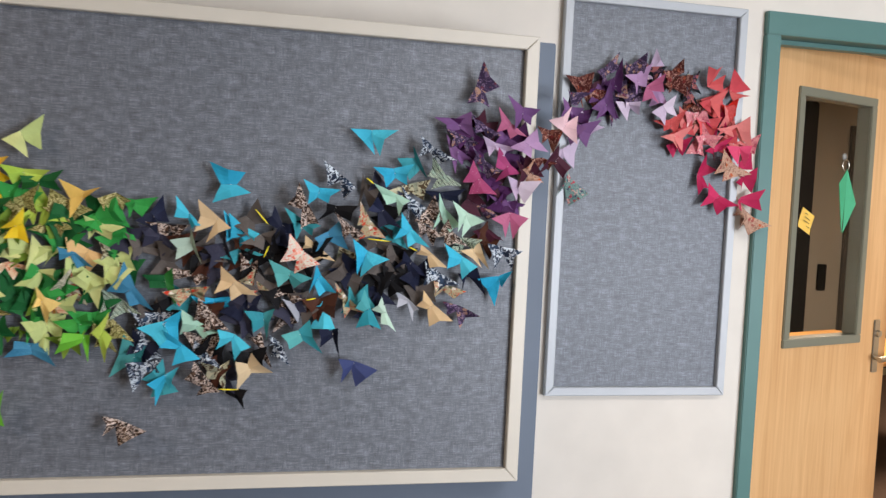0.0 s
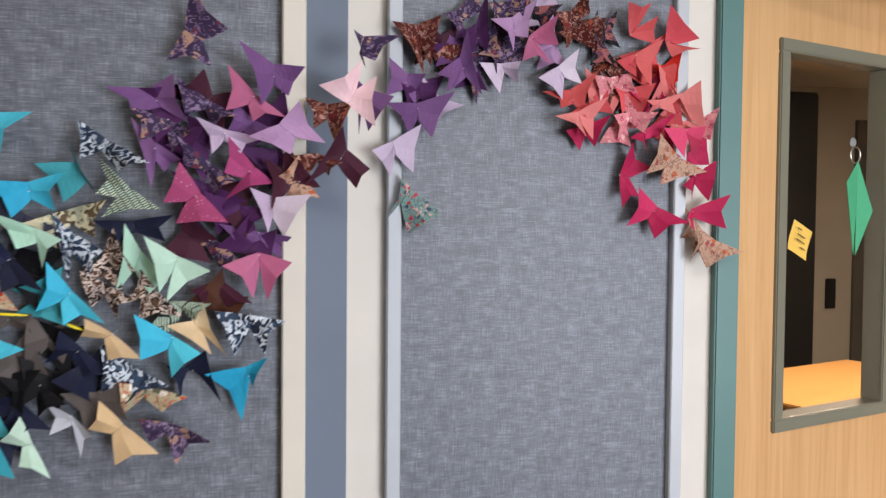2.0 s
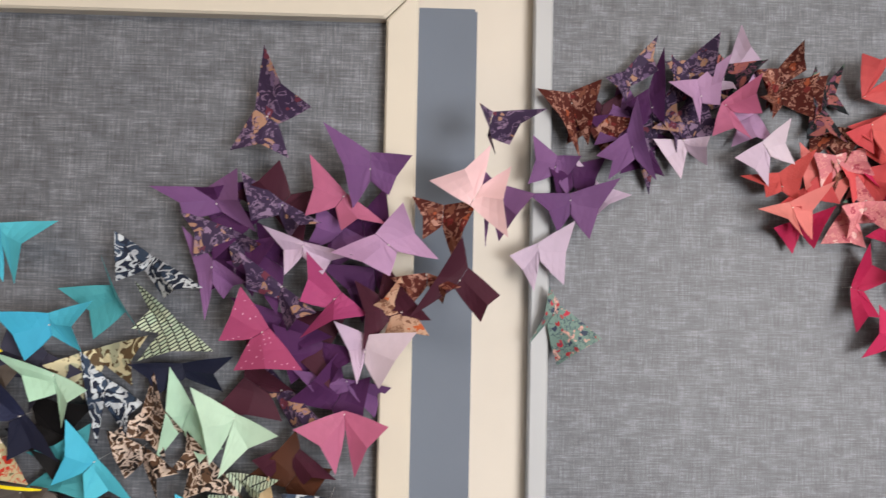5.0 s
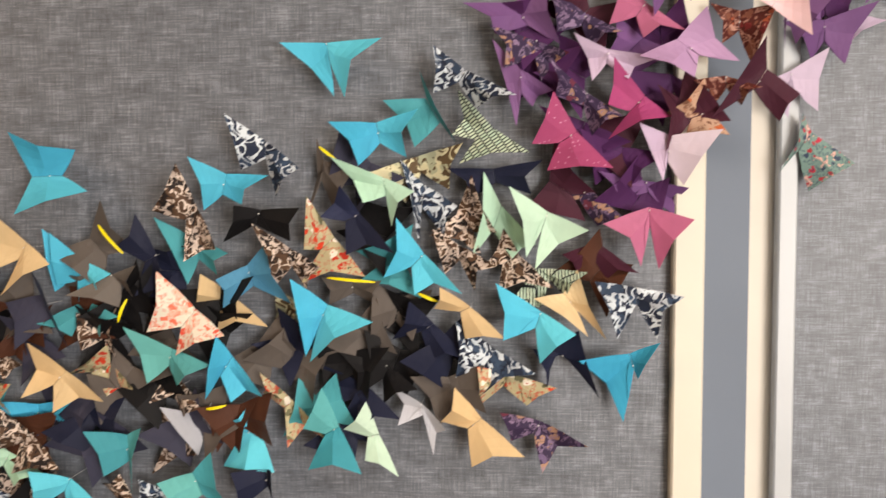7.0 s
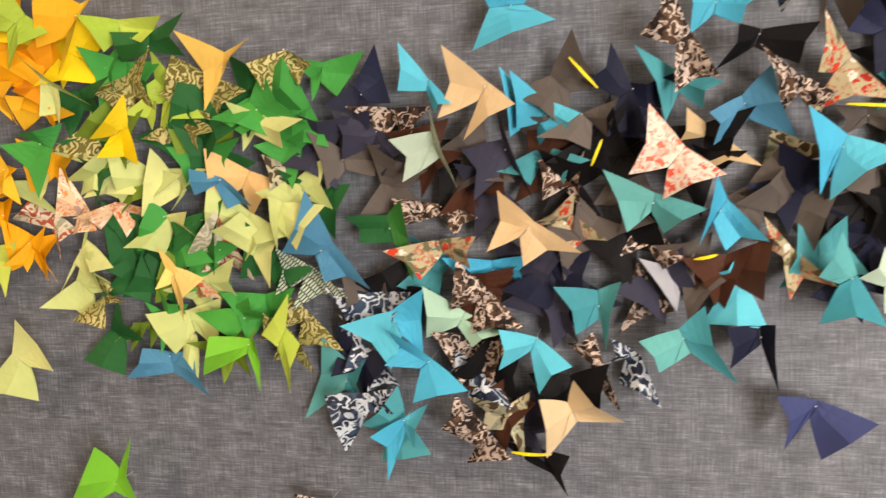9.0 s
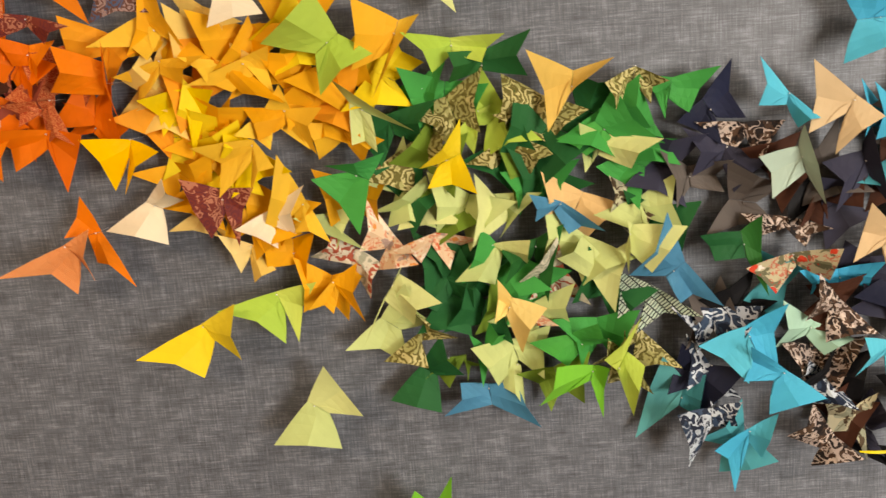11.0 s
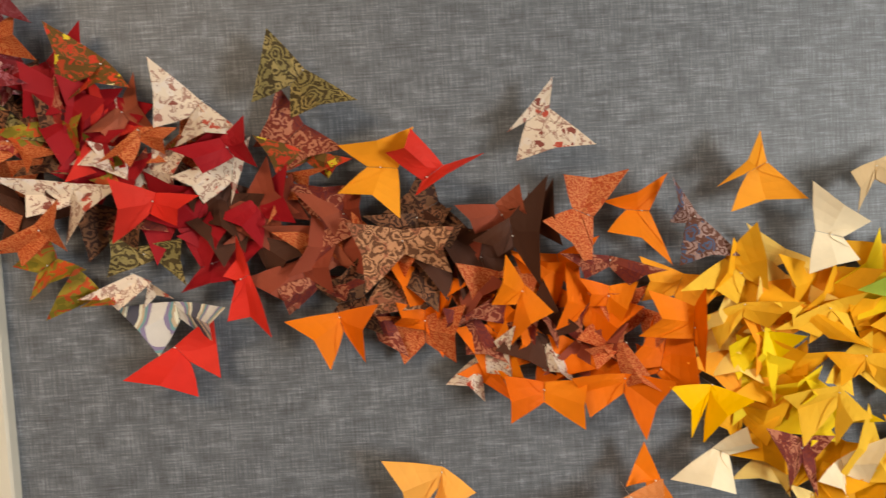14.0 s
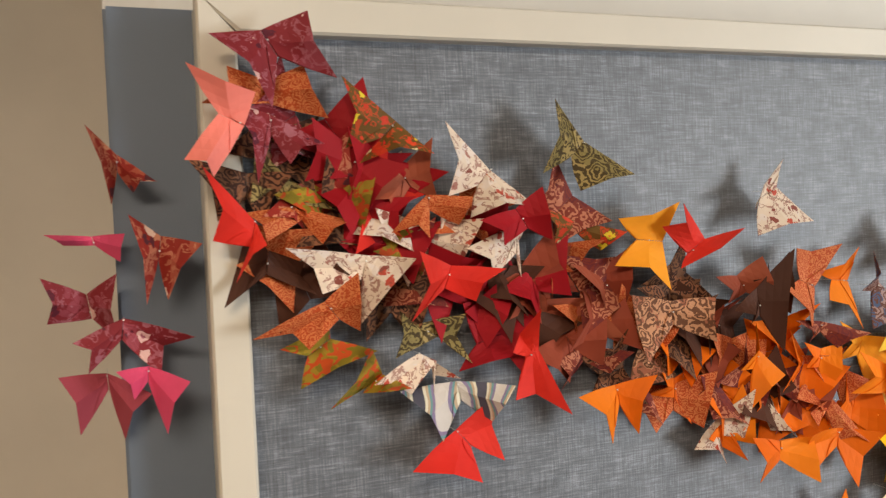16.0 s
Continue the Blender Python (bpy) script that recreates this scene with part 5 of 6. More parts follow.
# reds
butterfly("red", -1.139, 1.816, -12, (0.07, 52, 0.04, 122), (0.021, 145, 0.056, 189), 2)
butterfly("brown", -1.127, 1.780, -7, (0.038, 34, 0.057, 141), (0.032, 86, 0.054, 120), 1)
butterfly("salmonpink", -1.149, 1.906, 65, (0.061, 58, 0.055, 86), (0.069, 24, 0.031, 92), 2)
butterfly("cherry", -1.119, 1.983, 32, (0.053, 53, 0.062, 149), (0.045, 85, 0.07, 151), 2)
butterfly("batik", -1.118, 1.943, 178, (0.062, 64, 0.04, 125), (0.063, 74, 0.042, 115), 1)
butterfly("cherry", -1.120, 1.913, 2, (0.04, 66, 0.061, 165), (0.055, 118, 0.046, 162), 2)
butterfly("floralyel", -0.996, 1.910, -43, (0.07, 95, 0.057, 158), (0.046, 91, 0.056, 182), 1)
butterfly("dkred", -1.038, 1.872, -24, (0.06, 70, 0.052, 133), (0.049, 72, 0.057, 150), 1)
hidden("dkred", -1.030, 1.833, 26, (0.06, 102, 0.05, 146), (0.053, 111, 0.048, 157), 0)
butterfly("rust", -0.985, 1.858, 35, (0.045, 85, 0.036, 126), (0.044, 68, 0.045, 160), 0)
butterfly("olivep", -1.108, 1.858, -43, (0.041, 81, 0.039, 169), (0.059, 79, 0.036, 130), 0)
hidden("paisleydk", -1.140, 1.855, -3, (0.06, 70, 0.046, 143), (0.044, 75, 0.044, 162), 0)
butterfly("batik", -1.100, 1.828, -141, (0.04, -5, 0.057, 39), (0.04, 84, 0.045, 128), 1)
butterfly("creamred", -0.897, 1.860, -42, (0.071, 86, 0.054, 158), (0.062, 85, 0.053, 168), 1)
butterfly("floralolive", -1.014, 1.821, -7, (0.04, 52, 0.037, 153), (0.04, 110, 0.04, 154), 0)
butterfly("batik", -0.964, 1.835, -174, (0.04, 40, 0.044, 84), (0.04, 15, 0.055, 59), 1)
hidden("floralolive", -0.967, 1.788, 18, (0.056, 75, 0.052, 153), (0.06, 69, 0.05, 149), 0)
butterfly("creamred", -0.929, 1.789, 1, (0.047, 29, 0.036, 86), (0.04, 19, 0.036, 172), 0)
butterfly("dkred", -0.866, 1.808, 33, (0.058, 54, 0.036, 98), (0.04, 62, 0.036, 157), 2)
butterfly("creamred", -0.867, 1.788, -5, (0.064, 99, 0.047, 143), (0.042, 27, 0.037, 178), 1)
butterfly("floralyel", -0.787, 1.801, -10, (0.059, 78, 0.04, 132), (0.051, 90, 0.036, 132), 0)
hidden("paisleyred", -0.803, 1.822, -48, (0.057, 59, 0.045, 151), (0.06, 59, 0.045, 151), 0)
butterfly("batik", -0.816, 1.783, -126, (0.059, -70, 0.036, -26), (0.06, -39, 0.036, 4), 0)
hidden("brown", -0.885, 1.764, -128, (0.04, 212, 0.036, 256), (0.06, 29, 0.036, 73), 0)
hidden("dkred", -0.844, 1.745, 26, (0.045, 73, 0.045, 157), (0.06, 64, 0.045, 141), 0)
butterfly("rust", -0.835, 1.744, 52, (0.06, 76, 0.048, 149), (0.049, 92, 0.049, 161), 0)
butterfly("brown", -0.843, 1.710, -25, (0.048, 97, 0.05, 160), (0.06, 80, 0.05, 144), 0)
butterfly("red", -0.951, 1.757, -19, (0.046, 73, 0.06, 153), (0.055, 66, 0.037, 117), 2)
butterfly("creamred", -1.034, 1.779, -14, (0.082, 94, 0.056, 137), (0.05, 79, 0.062, 175), 2)
butterfly("batik", -1.070, 1.731, 37, (0.079, 68, 0.042, 108), (0.043, 71, 0.033, 166), 2)
butterfly("floralolive", -1.081, 1.693, -57, (0.041, 45, 0.036, 143), (0.054, 37, 0.041, 150), 0)
butterfly("floralolive", -1.028, 1.657, -55, (0.037, 66, 0.052, 168), (0.032, 46, 0.016, 181), 1)
butterfly("creamred", -0.979, 1.680, 62, (0.06, 49, 0.04, 93), (0.049, 187, 0.039, 231), 1)
butterfly("olivep", -0.970, 1.702, 60, (0.04, -7, 0.044, 61), (0.045, 131, 0.058, 189), 1)
butterfly("rainbow", -0.940, 1.645, 13, (0.063, 77, 0.059, 147), (0.058, 108, 0.056, 152), 1)
butterfly("red", -0.941, 1.595, 41, (0.063, 75, 0.056, 161), (0.057, 90, 0.057, 166), 1)
butterfly("dkred", -0.901, 1.686, -73, (0.059, 66, 0.051, 109), (0.04, 43, 0.045, 156), 0)
butterfly("red", -0.861, 1.671, -68, (0.048, 68, 0.022, 151), (0.07, 86, 0.051, 136), 2)
butterfly("rust", -0.779, 1.718, -23, (0.06, 106, 0.05, 148), (0.057, 115, 0.05, 157), 0)
hidden("rust", -0.805, 1.679, 28, (0.06, 72, 0.048, 150), (0.053, 88, 0.05, 158), 0)
hidden("dkred", -1.005, 1.793, -0, (0.056, 87, 0.054, 157), (0.06, 71, 0.048, 153), 0)
hidden("paisleydk", -1.003, 1.737, -4, (0.06, 63, 0.05, 149), (0.06, 63, 0.05, 148), 0)
butterfly("kimono", -1.253, 1.884, -1, (0.04, 42, 0.044, 172), (0.041, 123, 0.035, 157), 1, pier)
butterfly("kimono", -1.219, 1.797, -8, (0.043, 47, 0.055, 173), (0.038, 77, 0.05, 166), 2, pier)
butterfly("hotpink", -1.278, 1.808, 15, (0.043, 66, 0.026, 84), (0.029, 95, 0.032, 148), 1, pier)
butterfly("cherry", -1.284, 1.741, 9, (0.053, 41, 0.039, 96), (0.043, 45, 0.039, 150), 0, pier)
butterfly("cherry", -1.255, 1.730, -8, (0.048, 118, 0.057, 153), (0.066, 98, 0.063, 142), 2, pier)
butterfly("hotpink", -1.235, 1.683, -5, (0.029, 89, 0.029, 156), (0.038, 103, 0.065, 162), 2, pier)
butterfly("dkrose", -1.272, 1.676, 4, (0.043, 80, 0.060, 150), (0.043, 118, 0.064, 172), 0, pier)

# under the others: filler added in the gaps, many dark papers deepening their shade
hidden("greycloth", 0.549, 1.507, 48, (0.059, 48, 0.051, 137), (0.062, 60, 0.043, 138), 0)
hidden("greycloth", 0.567, 1.332, -138, (0.058, 61, 0.051, 140), (0.052, 64, 0.042, 155), 0)
hidden("greycloth", 0.796, 1.371, 141, (0.06, 62, 0.051, 147), (0.061, 51, 0.049, 142), 0)
hidden("greycloth", 0.884, 1.401, 38, (0.06, 56, 0.047, 135), (0.052, 58, 0.047, 154), 0)
hidden("greycloth", 0.992, 1.336, 15, (0.053, 54, 0.05, 147), (0.052, 63, 0.05, 136), 0)
hidden("greycloth", 0.760, 1.378, 43, (0.056, 62, 0.045, 140), (0.057, 65, 0.043, 137), 0)
hidden("greycloth", 0.443, 1.431, -71, (0.061, 57, 0.046, 154), (0.06, 49, 0.051, 139), 0)
hidden("black", 0.620, 1.433, -58, (0.06, 55, 0.05, 138), (0.061, 51, 0.043, 146), 0)
hidden("black", 0.870, 1.365, -5, (0.057, 64, 0.049, 135), (0.055, 57, 0.047, 151), 0)
hidden("black", 0.622, 1.330, 39, (0.053, 52, 0.05, 143), (0.06, 65, 0.048, 150), 0)
hidden("black", 0.923, 1.370, -20, (0.055, 64, 0.047, 155), (0.055, 63, 0.05, 149), 0)
hidden("black", 0.937, 1.422, -116, (0.053, 61, 0.046, 150), (0.053, 49, 0.043, 153), 0)
hidden("black", 0.895, 1.529, -115, (0.061, 54, 0.048, 143), (0.058, 49, 0.046, 156), 0)
hidden("charcoal", 0.461, 1.388, 110, (0.059, 53, 0.045, 135), (0.052, 65, 0.05, 153), 0)
hidden("charcoal", 0.554, 1.256, -137, (0.062, 50, 0.048, 146), (0.058, 64, 0.05, 157), 0)
hidden("charcoal", 0.658, 1.280, 35, (0.059, 60, 0.049, 149), (0.06, 53, 0.051, 144), 0)
hidden("charcoal", 0.882, 1.598, -35, (0.061, 60, 0.045, 140), (0.055, 59, 0.052, 155), 0)
hidden("navy", 0.866, 1.281, 41, (0.056, 62, 0.045, 144), (0.052, 51, 0.047, 150), 0)
hidden("navy", 0.985, 1.385, 37, (0.056, 65, 0.048, 138), (0.053, 65, 0.052, 156), 0)
hidden("navy", 0.639, 1.479, -94, (0.055, 49, 0.045, 140), (0.061, 64, 0.05, 138), 0)
hidden("brown", 0.730, 1.296, 8, (0.055, 65, 0.044, 153), (0.059, 57, 0.052, 141), 0)
hidden("brown", 1.168, 1.482, 140, (0.054, 49, 0.042, 142), (0.053, 49, 0.052, 141), 0)
hidden("brown", 0.528, 1.421, 80, (0.059, 61, 0.049, 156), (0.061, 60, 0.048, 150), 0)
hidden("tealdk", 0.916, 1.488, -87, (0.058, 57, 0.044, 154), (0.057, 49, 0.044, 155), 0)
hidden("tealdk", 0.824, 1.312, -173, (0.056, 60, 0.051, 142), (0.056, 55, 0.042, 155), 0)
hidden("greycloth", 0.350, 1.398, 78, (0.062, 50, 0.044, 154), (0.06, 52, 0.048, 145), 0)
hidden("greycloth", 0.538, 1.442, 120, (0.054, 62, 0.052, 151), (0.061, 64, 0.046, 154), 0)
hidden("greycloth", 0.314, 1.261, -166, (0.058, 49, 0.048, 155), (0.055, 59, 0.051, 148), 0)
hidden("greycloth", 0.694, 1.295, 120, (0.058, 52, 0.051, 150), (0.055, 64, 0.048, 142), 0)
hidden("greycloth", 0.632, 1.379, -52, (0.061, 64, 0.051, 150), (0.059, 58, 0.047, 157), 0)
hidden("black", 0.419, 1.417, 101, (0.053, 60, 0.047, 147), (0.058, 52, 0.044, 136), 0)
hidden("black", 0.589, 1.437, 44, (0.061, 60, 0.043, 157), (0.06, 57, 0.042, 154), 0)
hidden("black", 0.557, 1.393, 89, (0.058, 48, 0.049, 135), (0.057, 50, 0.046, 155), 0)
hidden("black", 0.343, 1.268, 130, (0.06, 53, 0.046, 148), (0.052, 55, 0.052, 152), 0)
hidden("black", 0.459, 1.178, 155, (0.055, 60, 0.05, 151), (0.056, 51, 0.042, 155), 0)
hidden("black", 0.553, 1.152, 4, (0.055, 61, 0.046, 149), (0.06, 53, 0.048, 140), 0)
hidden("black", 0.700, 1.409, -120, (0.052, 52, 0.045, 156), (0.053, 61, 0.043, 157), 0)
hidden("charcoal", 0.496, 1.302, -15, (0.053, 51, 0.051, 150), (0.061, 56, 0.043, 142), 0)
hidden("charcoal", 0.498, 1.102, 57, (0.062, 50, 0.044, 154), (0.053, 65, 0.045, 148), 0)
hidden("charcoal", 0.253, 1.449, -105, (0.061, 49, 0.05, 139), (0.059, 48, 0.05, 139), 0)
hidden("brown", 0.455, 1.268, -102, (0.052, 53, 0.045, 157), (0.058, 54, 0.052, 138), 0)
hidden("brown", 0.464, 1.129, 123, (0.062, 65, 0.049, 157), (0.053, 64, 0.049, 150), 0)
hidden("brown", 0.393, 1.437, 121, (0.053, 51, 0.043, 146), (0.057, 57, 0.046, 152), 0)
hidden("tealdk", 0.335, 1.096, -56, (0.06, 48, 0.044, 140), (0.054, 58, 0.044, 149), 0)
hidden("tealdk", 0.387, 1.296, -111, (0.056, 60, 0.051, 139), (0.055, 65, 0.044, 135), 0)
hidden("navy", 0.794, 1.388, -129, (0.06, 61, 0.051, 146), (0.052, 53, 0.049, 144), 0)
hidden("navy", 0.296, 1.182, -29, (0.056, 56, 0.046, 145), (0.053, 48, 0.05, 151), 0)
hidden("dkgreen", 0.067, 1.471, 41, (0.053, 53, 0.048, 155), (0.057, 65, 0.047, 139), 0)
hidden("dkgreen", 0.167, 1.518, -114, (0.058, 58, 0.049, 135), (0.056, 62, 0.043, 135), 0)
hidden("dkgreen", 0.033, 1.284, 165, (0.055, 55, 0.045, 149), (0.054, 54, 0.049, 147), 0)
hidden("dkgreen", 0.246, 1.379, -10, (0.061, 52, 0.045, 147), (0.057, 54, 0.051, 139), 0)
hidden("dkgreen", -0.042, 1.437, 115, (0.053, 63, 0.048, 157), (0.053, 60, 0.048, 136), 0)
hidden("dkgreen", -0.006, 1.344, -8, (0.061, 49, 0.051, 153), (0.058, 57, 0.045, 136), 0)
hidden("dkgreen", 0.185, 1.304, -29, (0.061, 51, 0.047, 141), (0.059, 65, 0.051, 141), 0)
hidden("olivegreen", -0.013, 1.476, 148, (0.052, 57, 0.051, 154), (0.053, 55, 0.043, 144), 0)
hidden("olivegreen", 0.068, 1.282, -176, (0.055, 63, 0.052, 153), (0.054, 64, 0.051, 157), 0)
hidden("olivegreen", 0.106, 1.455, 3, (0.052, 53, 0.047, 144), (0.053, 59, 0.049, 149), 0)
hidden("olivegreen", -0.003, 1.414, -57, (0.057, 60, 0.043, 145), (0.053, 49, 0.05, 142), 0)
hidden("olivegreen", 0.121, 1.191, 16, (0.055, 58, 0.043, 149), (0.053, 65, 0.044, 152), 0)
hidden("green", 0.219, 1.455, -118, (0.056, 53, 0.046, 152), (0.057, 57, 0.044, 149), 0)
hidden("green", 0.096, 1.310, 81, (0.057, 59, 0.047, 148), (0.058, 51, 0.052, 150), 0)
hidden("goldor", -0.110, 1.434, -5, (0.062, 56, 0.045, 141), (0.055, 53, 0.045, 139), 0)
hidden("goldor", -0.264, 1.524, -116, (0.055, 54, 0.049, 142), (0.061, 62, 0.045, 154), 0)
hidden("goldor", -0.298, 1.459, -99, (0.053, 65, 0.042, 135), (0.061, 48, 0.049, 147), 0)
hidden("goldor", -0.166, 1.571, 104, (0.054, 65, 0.046, 140), (0.056, 61, 0.045, 137), 0)
hidden("goldor", -0.217, 1.600, -56, (0.053, 48, 0.042, 157), (0.056, 61, 0.048, 157), 0)
hidden("goldor", -0.206, 1.426, -24, (0.055, 60, 0.042, 143), (0.06, 58, 0.047, 156), 0)
hidden("goldor", -0.152, 1.324, -15, (0.059, 55, 0.043, 143), (0.054, 48, 0.045, 137), 0)
hidden("orange2", -0.278, 1.578, -142, (0.059, 61, 0.051, 142), (0.059, 64, 0.046, 156), 0)
hidden("orange2", -0.322, 1.548, 27, (0.061, 63, 0.052, 154), (0.059, 55, 0.049, 155), 0)
hidden("orange2", -0.115, 1.555, -94, (0.058, 64, 0.045, 142), (0.052, 63, 0.048, 150), 0)
hidden("yellow", -0.086, 1.586, 131, (0.054, 56, 0.051, 143), (0.056, 55, 0.05, 137), 0)
hidden("yellow", -0.254, 1.490, -84, (0.052, 60, 0.05, 145), (0.059, 53, 0.043, 143), 0)
hidden("yellow", -0.298, 1.520, 86, (0.059, 58, 0.049, 157), (0.06, 62, 0.052, 156), 0)
hidden("rust", -0.847, 1.743, 43, (0.055, 57, 0.05, 153), (0.061, 61, 0.049, 140), 0)
hidden("rust", -0.617, 1.661, 114, (0.054, 59, 0.044, 135), (0.062, 63, 0.045, 136), 0)
hidden("batik", -0.713, 1.683, -21, (0.06, 50, 0.05, 154), (0.058, 52, 0.043, 136), 0)
hidden("batik", -0.463, 1.599, -110, (0.059, 59, 0.044, 153), (0.053, 59, 0.044, 135), 0)
hidden("paisleyred", -0.571, 1.616, 149, (0.06, 51, 0.042, 146), (0.055, 58, 0.048, 151), 0)
hidden("dkred", -0.881, 1.703, 135, (0.055, 59, 0.043, 140), (0.053, 63, 0.045, 151), 0)
hidden("dkred", -0.908, 1.734, 133, (0.056, 51, 0.044, 146), (0.056, 49, 0.051, 149), 0)
hidden("brown", -0.872, 1.738, -128, (0.06, 61, 0.05, 151), (0.056, 62, 0.051, 137), 0)
hidden("brown", -0.542, 1.590, 50, (0.054, 56, 0.051, 147), (0.061, 54, 0.048, 140), 0)
hidden("brown", -0.646, 1.692, -123, (0.055, 48, 0.046, 147), (0.061, 53, 0.051, 153), 0)
hidden("paisleydk", -0.665, 1.675, -111, (0.06, 64, 0.052, 150), (0.056, 57, 0.049, 149), 0)
hidden("paisleydk", -0.752, 1.636, -79, (0.061, 57, 0.043, 142), (0.053, 56, 0.043, 147), 0)
hidden("orange", -0.487, 1.612, -36, (0.06, 61, 0.044, 153), (0.058, 52, 0.051, 135), 0)
hidden("orange", -0.404, 1.559, 167, (0.058, 50, 0.047, 155), (0.055, 60, 0.044, 157), 0)
hidden("orange", -0.591, 1.592, -133, (0.054, 61, 0.045, 135), (0.054, 61, 0.047, 147), 0)
hidden("orange", -0.534, 1.639, 92, (0.054, 54, 0.047, 153), (0.056, 53, 0.051, 150), 0)
hidden("batik", -0.582, 1.641, 1, (0.06, 56, 0.045, 137), (0.059, 61, 0.051, 156), 0)
hidden("batik", -0.670, 1.596, 2, (0.057, 65, 0.043, 143), (0.057, 58, 0.048, 138), 0)
hidden("batik", -0.910, 1.822, 61, (0.054, 54, 0.044, 142), (0.058, 55, 0.044, 145), 0)
hidden("batik", -1.112, 1.782, -111, (0.055, 52, 0.046, 151), (0.052, 60, 0.043, 155), 0)
hidden("paisleytan", -0.695, 1.658, 82, (0.06, 48, 0.047, 140), (0.06, 61, 0.043, 136), 0)
hidden("rust", -0.765, 1.698, 175, (0.056, 54, 0.045, 143), (0.058, 54, 0.043, 145), 0)
hidden("dkred", -0.948, 1.744, -126, (0.06, 60, 0.051, 145), (0.056, 62, 0.043, 152), 0)
hidden("dkred", -0.895, 1.787, -79, (0.058, 57, 0.05, 136), (0.059, 62, 0.042, 150), 0)
hidden("dkred", -1.031, 1.856, -130, (0.059, 65, 0.042, 144), (0.057, 65, 0.051, 135), 0)
hidden("creamred", -1.010, 1.833, -86, (0.056, 62, 0.05, 147), (0.061, 62, 0.051, 149), 0)
hidden("brown", -1.092, 1.758, -158, (0.059, 60, 0.051, 138), (0.052, 54, 0.045, 143), 0)
hidden("brown", -0.879, 1.752, 143, (0.058, 55, 0.045, 137), (0.058, 49, 0.051, 141), 0)
hidden("brown", -0.602, 1.675, 5, (0.053, 55, 0.05, 146), (0.056, 63, 0.044, 154), 0)
hidden("paisleydk", -1.055, 1.824, 71, (0.055, 54, 0.045, 149), (0.056, 57, 0.048, 154), 0)
hidden("paisleydk", -0.661, 1.733, -62, (0.055, 59, 0.049, 155), (0.056, 57, 0.05, 142), 0)
hidden("paisleydk", -1.111, 1.893, 159, (0.058, 54, 0.05, 142), (0.054, 58, 0.048, 157), 0)
hidden("paisleyred", -0.769, 1.733, 104, (0.056, 56, 0.049, 146), (0.058, 55, 0.051, 155), 0)
hidden("paisleyred", -0.981, 1.763, -87, (0.059, 63, 0.045, 156), (0.054, 49, 0.047, 138), 0)
hidden("dkpurple", 1.135, 1.721, -121, (0.058, 50, 0.046, 143), (0.061, 49, 0.047, 145), 0)
hidden("dkpurple", 1.097, 1.720, -5, (0.055, 54, 0.046, 147), (0.058, 56, 0.046, 149), 0)
hidden("dkpurple", 1.083, 1.771, 114, (0.053, 59, 0.046, 154), (0.053, 57, 0.045, 149), 0)
hidden("dkpurple", 1.237, 1.761, -169, (0.058, 58, 0.051, 140), (0.062, 55, 0.048, 137), 0)
hidden("dkpurple", 1.214, 1.569, 152, (0.054, 57, 0.044, 153), (0.054, 59, 0.051, 150), 0)
hidden("dkplum", 1.187, 1.633, -106, (0.06, 63, 0.042, 146), (0.055, 55, 0.049, 151), 0)
hidden("dkplum", 1.263, 1.672, -154, (0.054, 49, 0.049, 153), (0.053, 50, 0.043, 157), 0)
hidden("dkplum", 1.147, 1.785, 142, (0.058, 63, 0.044, 150), (0.055, 59, 0.047, 138), 0)
hidden("dkplum", 1.124, 1.581, 59, (0.057, 65, 0.048, 157), (0.059, 49, 0.042, 157), 0)
hidden("dkpurple", 1.600, 1.936, 20, (0.06, 63, 0.046, 151), (0.058, 49, 0.047, 156), 0, small_wall)
hidden("dkpurple", 1.524, 1.856, 6, (0.06, 49, 0.046, 146), (0.058, 63, 0.047, 148), 0, small_wall)
hidden("dkplum", 1.565, 1.952, 175, (0.059, 58, 0.046, 141), (0.061, 54, 0.049, 141), 0, small_wall)
hidden("fdark", 1.750, 2.015, -19, (0.054, 55, 0.046, 155), (0.059, 52, 0.044, 152), 0, small_wall)
hidden("crimson", 1.999, 1.866, 25, (0.054, 50, 0.049, 150), (0.06, 49, 0.047, 138), 0, small_wall)
hidden("crimson", 2.059, 1.776, -85, (0.054, 52, 0.048, 138), (0.06, 51, 0.045, 152), 0, small_wall)
hidden("fbrown", 1.910, 1.926, -16, (0.055, 62, 0.048, 153), (0.061, 65, 0.043, 144), 0, small_wall)
hidden("coral", 1.960, 1.864, -6, (0.055, 63, 0.046, 156), (0.053, 55, 0.048, 153), 0, small_wall)
hidden("coral", 1.989, 1.946, 17, (0.063, 79, 0.055, 153), (0.065, 60, 0.051, 158), 0, small_wall)
hidden("coralgrid", 2.010, 1.900, 20, (0.065, 62, 0.051, 141), (0.061, 74, 0.046, 140), 0, small_wall)
hidden("fbrown", 1.946, 1.865, -30, (0.065, 79, 0.048, 154), (0.056, 75, 0.047, 135), 0, small_wall)
hidden("fdark", 1.976, 1.853, 51, (0.057, 65, 0.056, 156), (0.057, 84, 0.051, 151), 0, small_wall)
hidden("salmon", 2.050, 1.879, -41, (0.065, 77, 0.056, 157), (0.058, 69, 0.048, 138), 0, small_wall)
hidden("salmon", 2.066, 1.828, -60, (0.058, 75, 0.046, 151), (0.058, 67, 0.054, 147), 0, small_wall)
hidden("salmon", 1.902, 1.877, -25, (0.060, 77, 0.047, 159), (0.054, 78, 0.054, 135), 0, small_wall)
